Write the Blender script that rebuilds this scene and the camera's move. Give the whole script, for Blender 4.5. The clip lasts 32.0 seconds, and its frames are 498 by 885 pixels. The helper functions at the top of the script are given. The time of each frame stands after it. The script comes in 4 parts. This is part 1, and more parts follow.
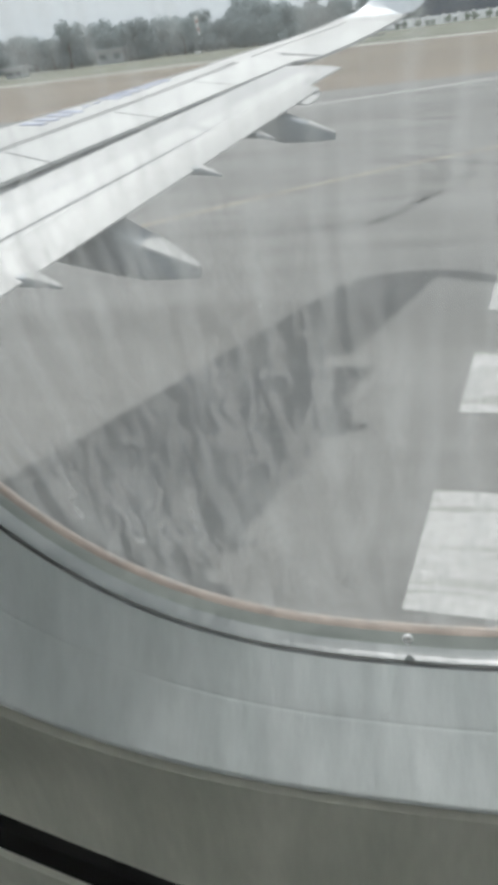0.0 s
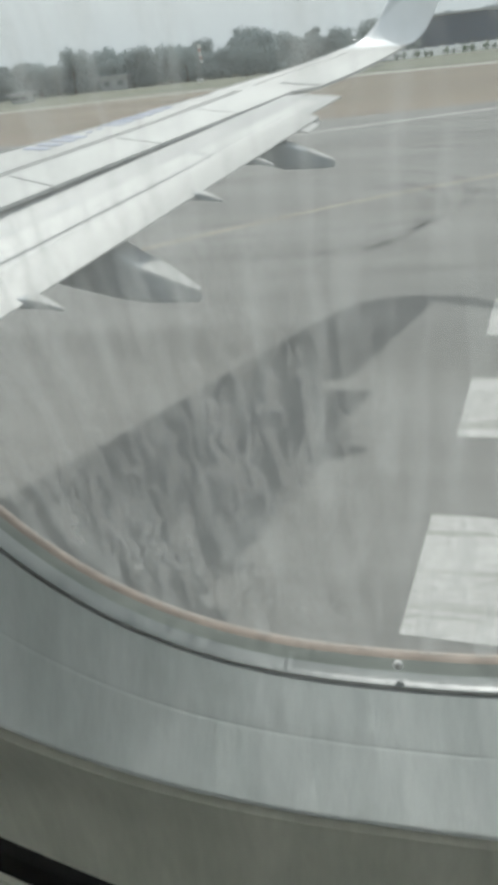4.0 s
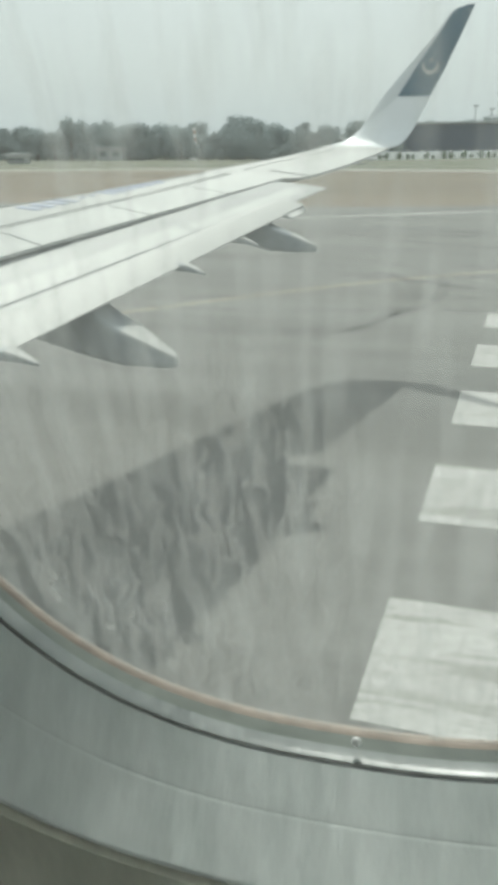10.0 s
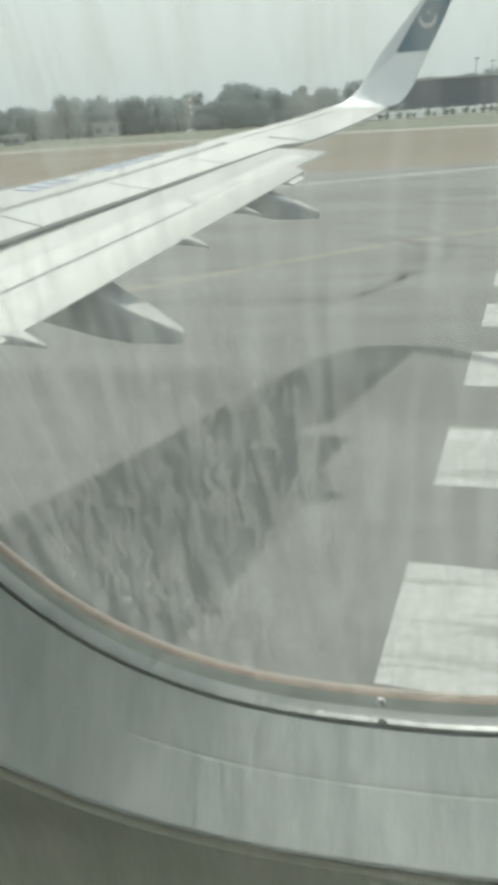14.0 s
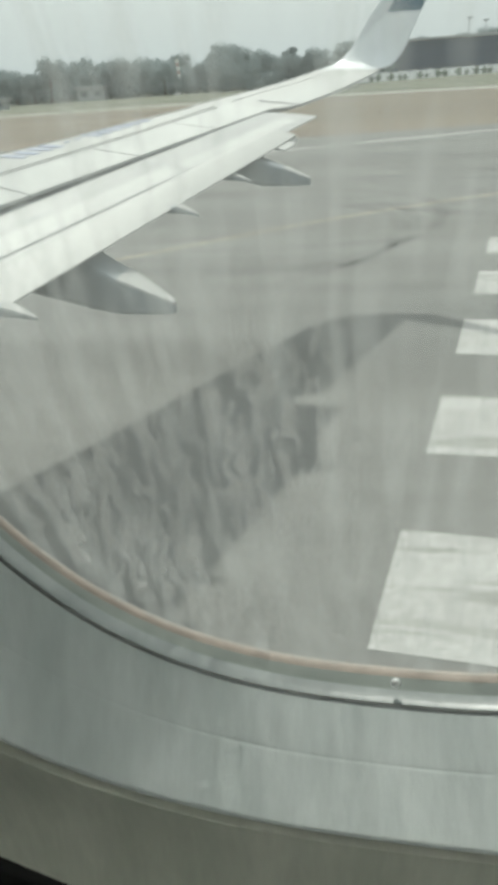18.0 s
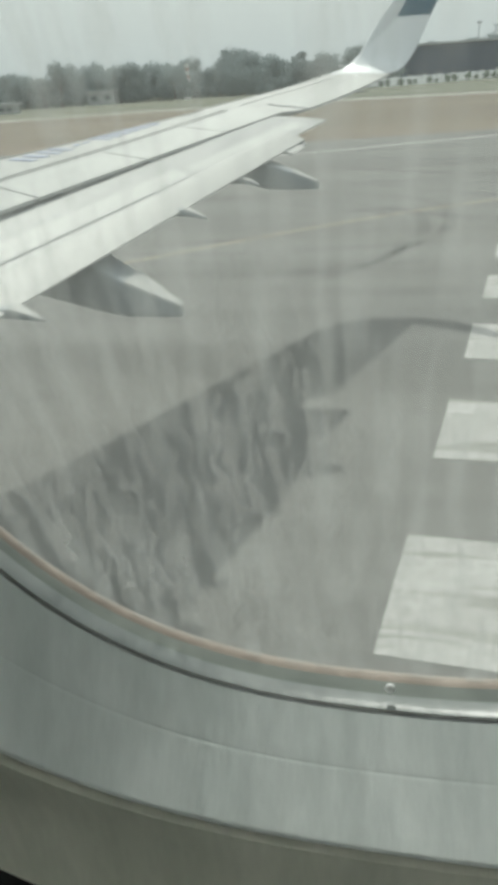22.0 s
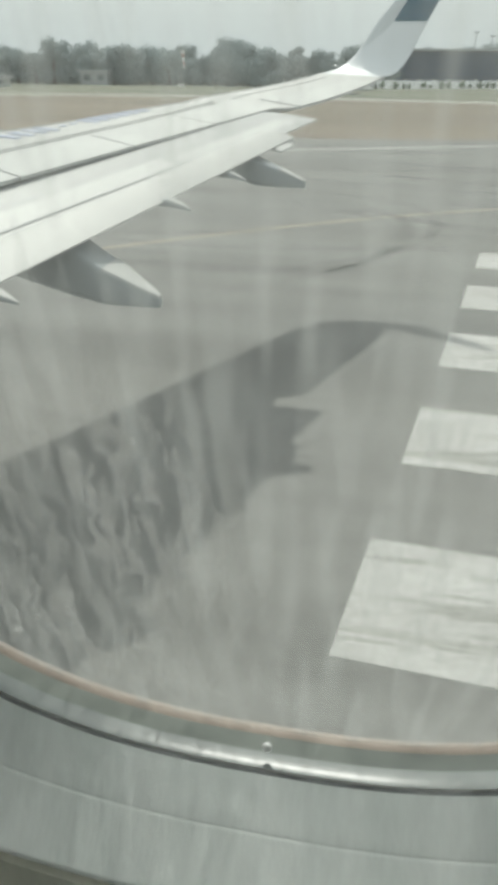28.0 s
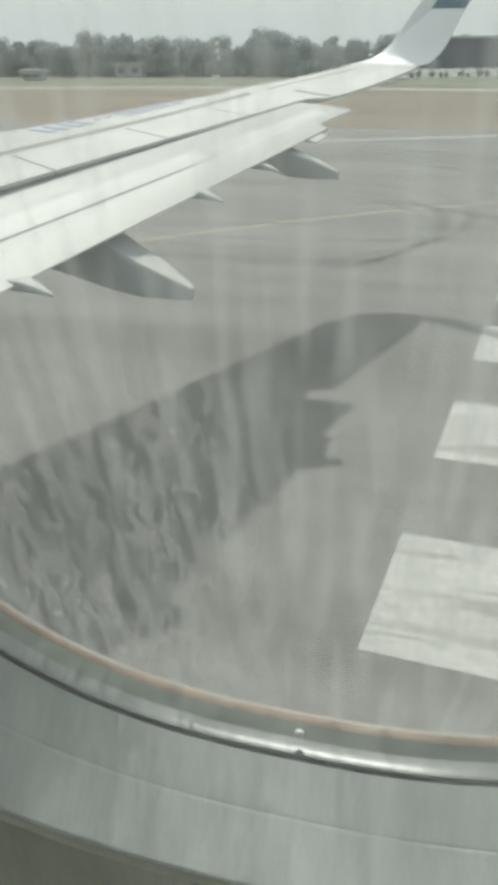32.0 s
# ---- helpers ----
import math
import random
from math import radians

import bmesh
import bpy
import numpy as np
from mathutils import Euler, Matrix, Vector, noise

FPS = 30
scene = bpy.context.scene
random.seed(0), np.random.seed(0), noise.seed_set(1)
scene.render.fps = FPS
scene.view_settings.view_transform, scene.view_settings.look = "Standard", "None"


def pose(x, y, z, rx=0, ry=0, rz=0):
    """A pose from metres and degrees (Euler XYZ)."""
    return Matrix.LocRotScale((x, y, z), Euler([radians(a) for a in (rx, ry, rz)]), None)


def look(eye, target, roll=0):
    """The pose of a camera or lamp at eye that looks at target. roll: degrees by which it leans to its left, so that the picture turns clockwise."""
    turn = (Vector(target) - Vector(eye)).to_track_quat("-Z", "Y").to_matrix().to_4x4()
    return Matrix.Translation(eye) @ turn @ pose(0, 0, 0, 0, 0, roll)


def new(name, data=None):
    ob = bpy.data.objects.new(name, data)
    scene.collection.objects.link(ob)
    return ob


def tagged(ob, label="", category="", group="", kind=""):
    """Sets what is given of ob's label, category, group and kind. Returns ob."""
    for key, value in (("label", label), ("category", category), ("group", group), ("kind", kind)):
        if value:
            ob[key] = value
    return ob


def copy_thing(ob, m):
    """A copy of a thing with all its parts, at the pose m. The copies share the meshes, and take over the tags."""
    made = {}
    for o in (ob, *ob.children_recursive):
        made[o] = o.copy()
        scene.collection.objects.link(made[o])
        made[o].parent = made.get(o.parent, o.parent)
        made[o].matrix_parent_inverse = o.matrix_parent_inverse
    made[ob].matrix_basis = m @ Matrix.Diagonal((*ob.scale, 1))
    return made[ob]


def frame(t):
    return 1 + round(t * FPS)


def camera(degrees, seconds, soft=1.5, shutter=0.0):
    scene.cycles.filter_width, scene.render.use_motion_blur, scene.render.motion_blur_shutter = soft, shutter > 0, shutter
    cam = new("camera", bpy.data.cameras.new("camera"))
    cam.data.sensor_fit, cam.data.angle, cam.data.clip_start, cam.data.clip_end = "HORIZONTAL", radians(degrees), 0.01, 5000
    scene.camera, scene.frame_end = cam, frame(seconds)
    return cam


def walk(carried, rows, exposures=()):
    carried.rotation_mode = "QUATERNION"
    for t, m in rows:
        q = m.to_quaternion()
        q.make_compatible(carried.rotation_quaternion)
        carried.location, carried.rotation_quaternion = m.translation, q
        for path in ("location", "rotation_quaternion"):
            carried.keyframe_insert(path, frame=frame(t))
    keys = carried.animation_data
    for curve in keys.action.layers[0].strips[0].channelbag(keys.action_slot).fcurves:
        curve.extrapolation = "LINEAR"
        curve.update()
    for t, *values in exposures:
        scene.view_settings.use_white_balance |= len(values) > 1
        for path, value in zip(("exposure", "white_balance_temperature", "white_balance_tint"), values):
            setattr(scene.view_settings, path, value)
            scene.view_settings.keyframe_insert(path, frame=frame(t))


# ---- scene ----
# camera: seated at the window, hand-held
cam = camera(39.13, 32.0, soft=5.6)
ROWS = [
    (0, 1.6361, 0.0040, 4.4871, 15.64, -30.52, -7.27),
    (0.5, 1.6346, 0.0048, 4.4885, 15.57, -30.23, -6.91),
    (1, 1.6341, 0.0037, 4.4903, 15.66, -30.25, -7.21),
    (1.5, 1.6326, 0.0030, 4.4909, 15.64, -30.01, -7.06),
    (2, 1.6340, -0.0018, 4.4940, 15.87, -29.86, -7.88),
    (2.5, 1.6322, -0.0011, 4.4937, 15.66, -29.50, -7.61),
    (4.5, 1.6286, 0.0009, 4.4964, 14.95, -28.48, -6.19),
    (5, 1.6281, -0.0009, 4.4967, 14.27, -27.85, -6.36),
    (5.5, 1.6277, 0.0008, 4.4964, 14.17, -27.76, -6.12),
    (6, 1.6277, 0.0013, 4.4963, 14.12, -27.78, -5.96),
    (6.5, 1.6251, 0.0031, 4.4970, 13.93, -27.57, -5.80),
    (7, 1.6237, 0.0034, 4.4983, 13.88, -27.54, -5.90),
    (7.5, 1.6219, 0.0026, 4.4993, 13.88, -27.33, -5.67),
    (8, 1.6207, 0.0021, 4.5007, 13.95, -27.26, -5.74),
    (8.5, 1.6195, 0.0026, 4.5024, 13.97, -27.34, -5.65),
    (9, 1.6184, 0.0031, 4.5044, 13.64, -27.49, -5.09),
    (9.5, 1.6169, 0.0021, 4.5060, 12.62, -26.23, -3.49),
    (10, 1.6127, 0.0047, 4.5056, 11.69, -23.24, -0.49),
    (10.5, 1.6091, 0.0060, 4.5071, 11.69, -22.47, 0.42),
    (11, 1.6061, 0.0065, 4.5105, 11.84, -22.85, 0.08),
    (11.5, 1.6100, 0.0061, 4.5062, 12.02, -22.91, -0.15),
    (12, 1.6130, 0.0083, 4.5020, 12.15, -24.22, -1.50),
    (12.5, 1.6164, 0.0061, 4.4989, 12.75, -25.42, -3.84),
    (13, 1.6194, 0.0058, 4.4951, 12.88, -25.41, -3.61),
    (13.5, 1.6183, 0.0044, 4.4965, 12.83, -25.25, -3.72),
    (14, 1.6182, 0.0044, 4.4981, 12.91, -25.41, -3.85),
    (14.5, 1.6167, 0.0050, 4.4984, 12.86, -25.29, -3.71),
    (16.5, 1.6158, 0.0092, 4.5048, 10.97, -25.94, -3.65),
    (17, 1.6161, 0.0090, 4.5048, 11.34, -26.33, -3.77),
    (17.5, 1.6166, 0.0106, 4.5060, 11.95, -27.02, -3.90),
    (18, 1.6201, 0.0149, 4.5051, 12.37, -27.92, -4.14),
    (18.5, 1.6226, 0.0128, 4.5033, 12.44, -27.77, -4.09),
    (19, 1.6251, 0.0120, 4.5011, 12.55, -27.79, -4.24),
    (19.5, 1.6265, 0.0139, 4.4980, 12.42, -27.66, -3.80),
    (20, 1.6284, 0.0131, 4.4961, 12.41, -27.65, -3.81),
    (20.5, 1.6273, 0.0126, 4.4971, 12.54, -27.60, -3.96),
    (21, 1.6269, 0.0137, 4.4976, 12.47, -27.65, -3.80),
    (21.5, 1.6273, 0.0128, 4.4970, 12.67, -27.64, -3.80),
    (22, 1.6279, 0.0094, 4.4974, 13.02, -27.59, -4.08),
    (22.5, 1.6287, 0.0089, 4.4964, 13.11, -27.56, -4.15),
    (23, 1.6271, 0.0116, 4.4966, 12.72, -27.50, -3.61),
    (23.5, 1.6281, 0.0094, 4.4956, 13.01, -27.42, -4.05),
    (24, 1.6301, 0.0121, 4.4956, 12.87, -27.64, -3.76),
    (24.5, 1.6301, 0.0107, 4.4962, 12.91, -27.55, -3.77),
    (26.5, 1.6257, 0.0180, 4.5002, 12.62, -27.91, -2.88),
    (27, 1.6266, 0.0107, 4.5061, 11.70, -27.56, -2.57),
    (27.5, 1.6424, -0.0138, 4.5187, 9.88, -27.85, 1.10),
    (28, 1.6468, -0.0234, 4.5223, 10.59, -28.20, 0.52),
    (28.5, 1.6454, -0.0175, 4.5217, 11.04, -28.64, 0.60),
    (29, 1.6439, -0.0183, 4.5215, 11.37, -28.55, 0.13),
    (29.5, 1.6440, -0.0182, 4.5218, 11.63, -28.72, 0.23),
    (30, 1.6433, -0.0267, 4.5227, 12.74, -27.99, -0.72),
    (30.5, 1.6432, -0.0296, 4.5234, 13.54, -28.48, -1.14),
    (31, 1.6409, -0.0275, 4.5228, 13.50, -28.24, -0.74),
    (31.5, 1.6414, -0.0272, 4.5243, 13.84, -28.58, -1.05),
    (32, 1.6421, -0.0223, 4.5239, 13.45, -28.80, -0.33),
]
SINK = 0.3  # the aircraft sits this much lower than its own datum
walk(cam, [(t, pose(x, y, z - SINK, 90 + pitch, 0, yaw - 90) @ pose(0, 0, 0, 0, 0, roll)) for t, x, y, z, yaw, pitch, roll in ROWS],
     exposures=[(0.0, 0.54, 6050, 16), (2.5, 0.50, 6050, 15), (5.0, 0.40, 6150, 10), (9.0, 0.46, 6200, 6), (14.5, 0.51, 6280, 6), (18.0, 0.51, 6280, 7), (20.0, 0.48, 6280, 7), (21.8, 0.37, 6280, 7), (24.0, 0.43, 6290, 9), (27.0, 0.48, 6320, 9), (32.0, 0.46, 6330, 9)])

# ---- light ----
SUN_WAY = Vector((2.9, 0.65, 4.4)).normalized()
SUN_EL = math.asin(SUN_WAY.z)
SUN_AZ = math.atan2(SUN_WAY.x, SUN_WAY.y)
world = bpy.data.worlds.new("hazy_sky")
scene.world = world
world.use_nodes = True
wn, wl = world.node_tree.nodes, world.node_tree.links
sky = wn.new("ShaderNodeTexSky")
sky.sky_type = "NISHITA"
sky.sun_disc = False
sky.sun_elevation = SUN_EL
sky.sun_rotation = SUN_AZ
sky.air_density, sky.dust_density, sky.ozone_density = 1.0, 8.0, 0.6
sky_grey = wn.new("ShaderNodeMixRGB")
sky_grey.inputs[0].default_value = 0.8
sky_grey.inputs[2].default_value = (5.3, 5.65, 5.6, 1)
wl.new(sky.outputs[0], sky_grey.inputs[1])
wl.new(sky_grey.outputs[0], wn["Background"].inputs[0])
wn["Background"].inputs[1].default_value = 0.11
sun = new("sun", bpy.data.lights.new("sun", "SUN"))
sun.data.energy, sun.data.angle, sun.data.color = 2.4, radians(1.5), (1.0, 0.96, 0.88)
sun.matrix_world = look(SUN_WAY * 60, (0, 0, 0))


# ---- materials ----
def ramp(nt, a, b, pos=(0.35, 0.65)):
    r = nt.nodes.new("ShaderNodeValToRGB")
    r.color_ramp.elements[0].position, r.color_ramp.elements[1].position = pos
    r.color_ramp.elements[0].color = (*a, 1) if len(a) == 3 else a
    r.color_ramp.elements[1].color = (*b, 1) if len(b) == 3 else b
    return r


def surface(name, a, b, scale=4.0, fine=60.0, rough=0.6, metal=0.0, bump=0.05, stretch=(1, 1, 1), var=0.0, spec=0.4, grain=0.25):
    """Two tones over a large noise, a fine grain on top, and a fine relief. var: shift from piece to piece."""
    m = bpy.data.materials.new(name)
    m.use_nodes = True
    nt = m.node_tree
    n, l = nt.nodes, nt.links
    bsdf = n["Principled BSDF"]
    tc = n.new("ShaderNodeTexCoord")
    mp = n.new("ShaderNodeMapping")
    mp.inputs["Scale"].default_value = stretch
    l.new(tc.outputs["Object"], mp.inputs[0])
    big = n.new("ShaderNodeTexNoise")
    big.inputs["Scale"].default_value, big.inputs["Detail"].default_value = scale, 5
    small = n.new("ShaderNodeTexNoise")
    small.inputs["Scale"].default_value, small.inputs["Detail"].default_value = fine, 4
    for t in (big, small):
        l.new(mp.outputs[0], t.inputs["Vector"])
    r = ramp(nt, a, b)
    l.new(big.outputs[0], r.inputs[0])
    g = ramp(nt, (1 - grain,) * 3, (1 + grain * 0.4,) * 3, (0.3, 0.7))
    l.new(small.outputs[0], g.inputs[0])
    mul = n.new("ShaderNodeMixRGB")
    mul.blend_type, mul.inputs[0].default_value = "MULTIPLY", 1.0
    l.new(r.outputs[0], mul.inputs[1])
    l.new(g.outputs[0], mul.inputs[2])
    out = mul.outputs[0]
    if var:
        info = n.new("ShaderNodeObjectInfo")
        vr = n.new("ShaderNodeMapRange")
        vr.inputs["To Min"].default_value, vr.inputs["To Max"].default_value = 1 - var, 1 + var
        l.new(info.outputs["Random"], vr.inputs["Value"])
        hs = n.new("ShaderNodeHueSaturation")
        l.new(vr.outputs[0], hs.inputs["Value"])
        l.new(out, hs.inputs["Color"])
        out = hs.outputs[0]
    l.new(out, bsdf.inputs["Base Color"])
    bsdf.inputs["Roughness"].default_value, bsdf.inputs["Metallic"].default_value = rough, metal
    bsdf.inputs["Specular IOR Level"].default_value = spec
    if bump:
        bp = n.new("ShaderNodeBump")
        bp.inputs["Strength"].default_value, bp.inputs["Distance"].default_value = bump, 0.02
        l.new(small.outputs[0], bp.inputs["Height"])
        l.new(bp.outputs[0], bsdf.inputs["Normal"])
    return m


def foliage(name, a, b, scale=0.35):
    m = surface(name, a, b, scale=scale, fine=3.0, rough=0.7, bump=0.0, var=0.18, spec=0.2)
    nt = m.node_tree
    geo = nt.nodes.new("ShaderNodeNewGeometry")
    hs = nt.nodes.new("ShaderNodeHueSaturation")
    mr = nt.nodes.new("ShaderNodeMapRange")
    mr.inputs["To Min"].default_value, mr.inputs["To Max"].default_value = 0.85, 1.15
    bsdf = nt.nodes["Principled BSDF"]
    src = bsdf.inputs["Base Color"].links[0].from_socket
    nt.links.new(geo.outputs["Random Per Island"], mr.inputs["Value"])
    nt.links.new(mr.outputs[0], hs.inputs["Value"])
    nt.links.new(src, hs.inputs["Color"])
    nt.links.new(hs.outputs[0], bsdf.inputs["Base Color"])
    thin = nt.nodes.new("ShaderNodeBsdfTranslucent")
    nt.links.new(hs.outputs[0], thin.inputs[0])
    both = nt.nodes.new("ShaderNodeMixShader")
    both.inputs[0].default_value = 0.45
    nt.links.new(bsdf.outputs[0], both.inputs[1])
    nt.links.new(thin.outputs[0], both.inputs[2])
    nt.links.new(both.outputs[0], nt.nodes["Material Output"].inputs[0])
    return m


M_RUNWAY = surface("worn_concrete", (0.165, 0.165, 0.156), (0.205, 0.203, 0.19), scale=0.16, fine=9.0, rough=0.9, bump=0.12, grain=0.12, stretch=(1.0, 0.45, 1))
M_GRASS = surface("dry_grass", (0.165, 0.138, 0.108), (0.235, 0.197, 0.155), scale=0.06, fine=1.6, rough=1.0, bump=0.2, grain=0.2, stretch=(1, 0.35, 1))
M_TUFT = foliage("dry_tufts", (0.205, 0.162, 0.125), (0.26, 0.21, 0.163))
M_VERGE = surface("green_verge", (0.125, 0.135, 0.098), (0.185, 0.185, 0.135), scale=0.08, fine=1.5, rough=1.0, bump=0.2, stretch=(1, 0.3, 1))
M_MARK = surface("worn_white_paint", (0.38, 0.375, 0.355), (0.47, 0.465, 0.445), scale=1.2, fine=22.0, rough=0.8, bump=0.05, grain=0.2, stretch=(1, 0.5, 1))
M_YELLOW = surface("worn_yellow_paint", (0.34, 0.285, 0.215), (0.42, 0.35, 0.265), scale=2.0, fine=20.0, rough=0.8)
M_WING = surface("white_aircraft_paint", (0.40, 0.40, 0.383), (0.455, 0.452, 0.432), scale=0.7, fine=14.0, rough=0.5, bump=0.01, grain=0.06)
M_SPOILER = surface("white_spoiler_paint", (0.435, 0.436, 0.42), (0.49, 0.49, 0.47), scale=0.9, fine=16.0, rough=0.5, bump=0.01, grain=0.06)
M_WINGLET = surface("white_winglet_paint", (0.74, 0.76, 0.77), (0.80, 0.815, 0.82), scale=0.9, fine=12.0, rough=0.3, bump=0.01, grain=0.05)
M_WINGLET_EDGE = surface("grey_winglet_edge_paint", (0.58, 0.60, 0.61), (0.64, 0.655, 0.66), scale=0.9, fine=12.0, rough=0.35, bump=0.01, grain=0.05)
M_WING_GREY = surface("light_grey_aircraft_paint", (0.335, 0.34, 0.332), (0.40, 0.402, 0.39), scale=1.1, fine=18.0, rough=0.5, bump=0.02, grain=0.10, stretch=(0.5, 2, 1))
# fairing bodies: shade below the flap is darkened into this grey
M_FAIRING_SHADED = surface("shade_darkened_fairing_paint", (0.27, 0.29, 0.30), (0.33, 0.35, 0.355), scale=1.5, fine=18.0, rough=0.45, bump=0.02, grain=0.1)
M_SCUFF = surface("scuffed_grey_paint", (0.36, 0.37, 0.37), (0.46, 0.47, 0.47), scale=3.0, rough=0.5)
M_SEAM = surface("dark_panel_gap", (0.14, 0.15, 0.155), (0.20, 0.21, 0.215), scale=6.0, rough=0.7)
M_BLUE = surface("winglet_blue_paint", (0.014, 0.078, 0.125), (0.024, 0.10, 0.155), scale=1.2, fine=12.0, rough=0.35, bump=0.01, grain=0.08)
M_REG = surface("faded_blue_lettering", (0.30, 0.34, 0.46), (0.40, 0.43, 0.54), scale=5.0, rough=0.5)
M_WALL = surface("cabin_sidewall", (0.71, 0.745, 0.64), (0.90, 0.92, 0.81), scale=22.0, fine=240.0, rough=0.6, bump=0.03, grain=0.05, stretch=(1.0, 0.22, 0.4))
M_REVEAL = surface("window_reveal_plastic", (0.64, 0.695, 0.68), (0.80, 0.85, 0.835), scale=30.0, fine=200.0, rough=0.5, bump=0.03, grain=0.06, stretch=(1.0, 0.18, 0.3))
M_LIP = surface("pane_edge_plastic", (0.19, 0.21, 0.205), (0.25, 0.27, 0.265), scale=40.0, fine=300.0, rough=0.34, bump=0.0, spec=0.55, grain=0.04)
M_SEAL = surface("grey_window_seal", (0.105, 0.118, 0.108), (0.145, 0.16, 0.146), scale=14.0, fine=240.0, rough=0.6, bump=0.0, grain=0.06)
M_SEALANT = surface("pinkish_sealant", (0.25, 0.208, 0.178), (0.32, 0.272, 0.235), scale=40.0, fine=300.0, rough=0.7, bump=0.03, grain=0.08)
M_GAP = surface("dark_gap", (0.04, 0.043, 0.042), (0.06, 0.063, 0.06), scale=20.0, rough=0.8)
M_GROOVE = surface("dark_blue_grey_rubber", (0.36, 0.37, 0.375), (0.43, 0.44, 0.445), scale=30.0, rough=0.7)
M_BLACK = surface("matte_black", (0.010, 0.011, 0.011), (0.016, 0.017, 0.017), scale=20.0, rough=0.8)
# unseen lining and floor, made near white to bounce daylight onto the sidewall
M_CABIN = surface("cabin_lining", (0.86, 0.86, 0.83), (0.90, 0.90, 0.87), scale=3.0, fine=120.0, rough=0.7)
M_BOUNCE_FLOOR = surface("bounce_floor", (0.80, 0.79, 0.75), (0.86, 0.85, 0.81), scale=9.0, fine=300.0, rough=1.0, bump=0.3)
M_SKIN = surface("fuselage_paint", (0.72, 0.73, 0.73), (0.79, 0.80, 0.79), scale=1.0, rough=0.4)
M_BARK = surface("bark", (0.10, 0.08, 0.06), (0.16, 0.13, 0.10), scale=2.0, fine=12.0, rough=0.95, bump=0.4)
# leaf colour paled and blued: distance haze is put into it
M_HAZED_LEAF = foliage("haze_paled_leaves", (0.265, 0.313, 0.315), (0.335, 0.383, 0.382))
M_SHRUB = foliage("shrub_leaves", (0.07, 0.11, 0.05), (0.11, 0.15, 0.07), 1.0)
M_HANGAR = surface("blue_grey_cladding", (0.048, 0.070, 0.108), (0.066, 0.090, 0.135), scale=0.4, fine=5.0, rough=0.6)
M_ROAD = surface("pale_concrete_road", (0.36, 0.35, 0.32), (0.46, 0.45, 0.41), scale=0.2, fine=4.0, rough=0.9)
M_ROOF = surface("pale_roof_sheet", (0.42, 0.43, 0.42), (0.52, 0.53, 0.52), scale=0.3, fine=6.0, rough=0.6)
M_RENDER = surface("pale_rendered_wall", (0.80, 0.79, 0.755), (0.87, 0.865, 0.83), scale=0.5, fine=6.0, rough=0.9)
M_FADED = surface("weathered_pale_wall", (0.40, 0.41, 0.40), (0.48, 0.49, 0.475), scale=0.5, fine=6.0, rough=0.9)
M_RED = surface("faded_red_cloth", (0.50, 0.34, 0.30), (0.58, 0.41, 0.37), scale=2.0, fine=20.0, rough=0.9)
M_DARKWIN = surface("dusty_glazing", (0.16, 0.17, 0.175), (0.22, 0.23, 0.235), scale=1.0, rough=0.15)


def sheen(nt, most):
    """Gloss that grows towards a grazing view."""
    lw = nt.nodes.new("ShaderNodeLayerWeight")
    lw.inputs[0].default_value = 0.5
    p = nt.nodes.new("ShaderNodeMath")
    p.operation, p.inputs[1].default_value = "POWER", 4.0
    nt.links.new(lw.outputs["Facing"], p.inputs[0])
    q = nt.nodes.new("ShaderNodeMath")
    q.operation, q.inputs[1].default_value, q.inputs[2].default_value = "MULTIPLY_ADD", most, 0.008
    nt.links.new(p.outputs[0], q.inputs[0])
    return q.outputs[0]


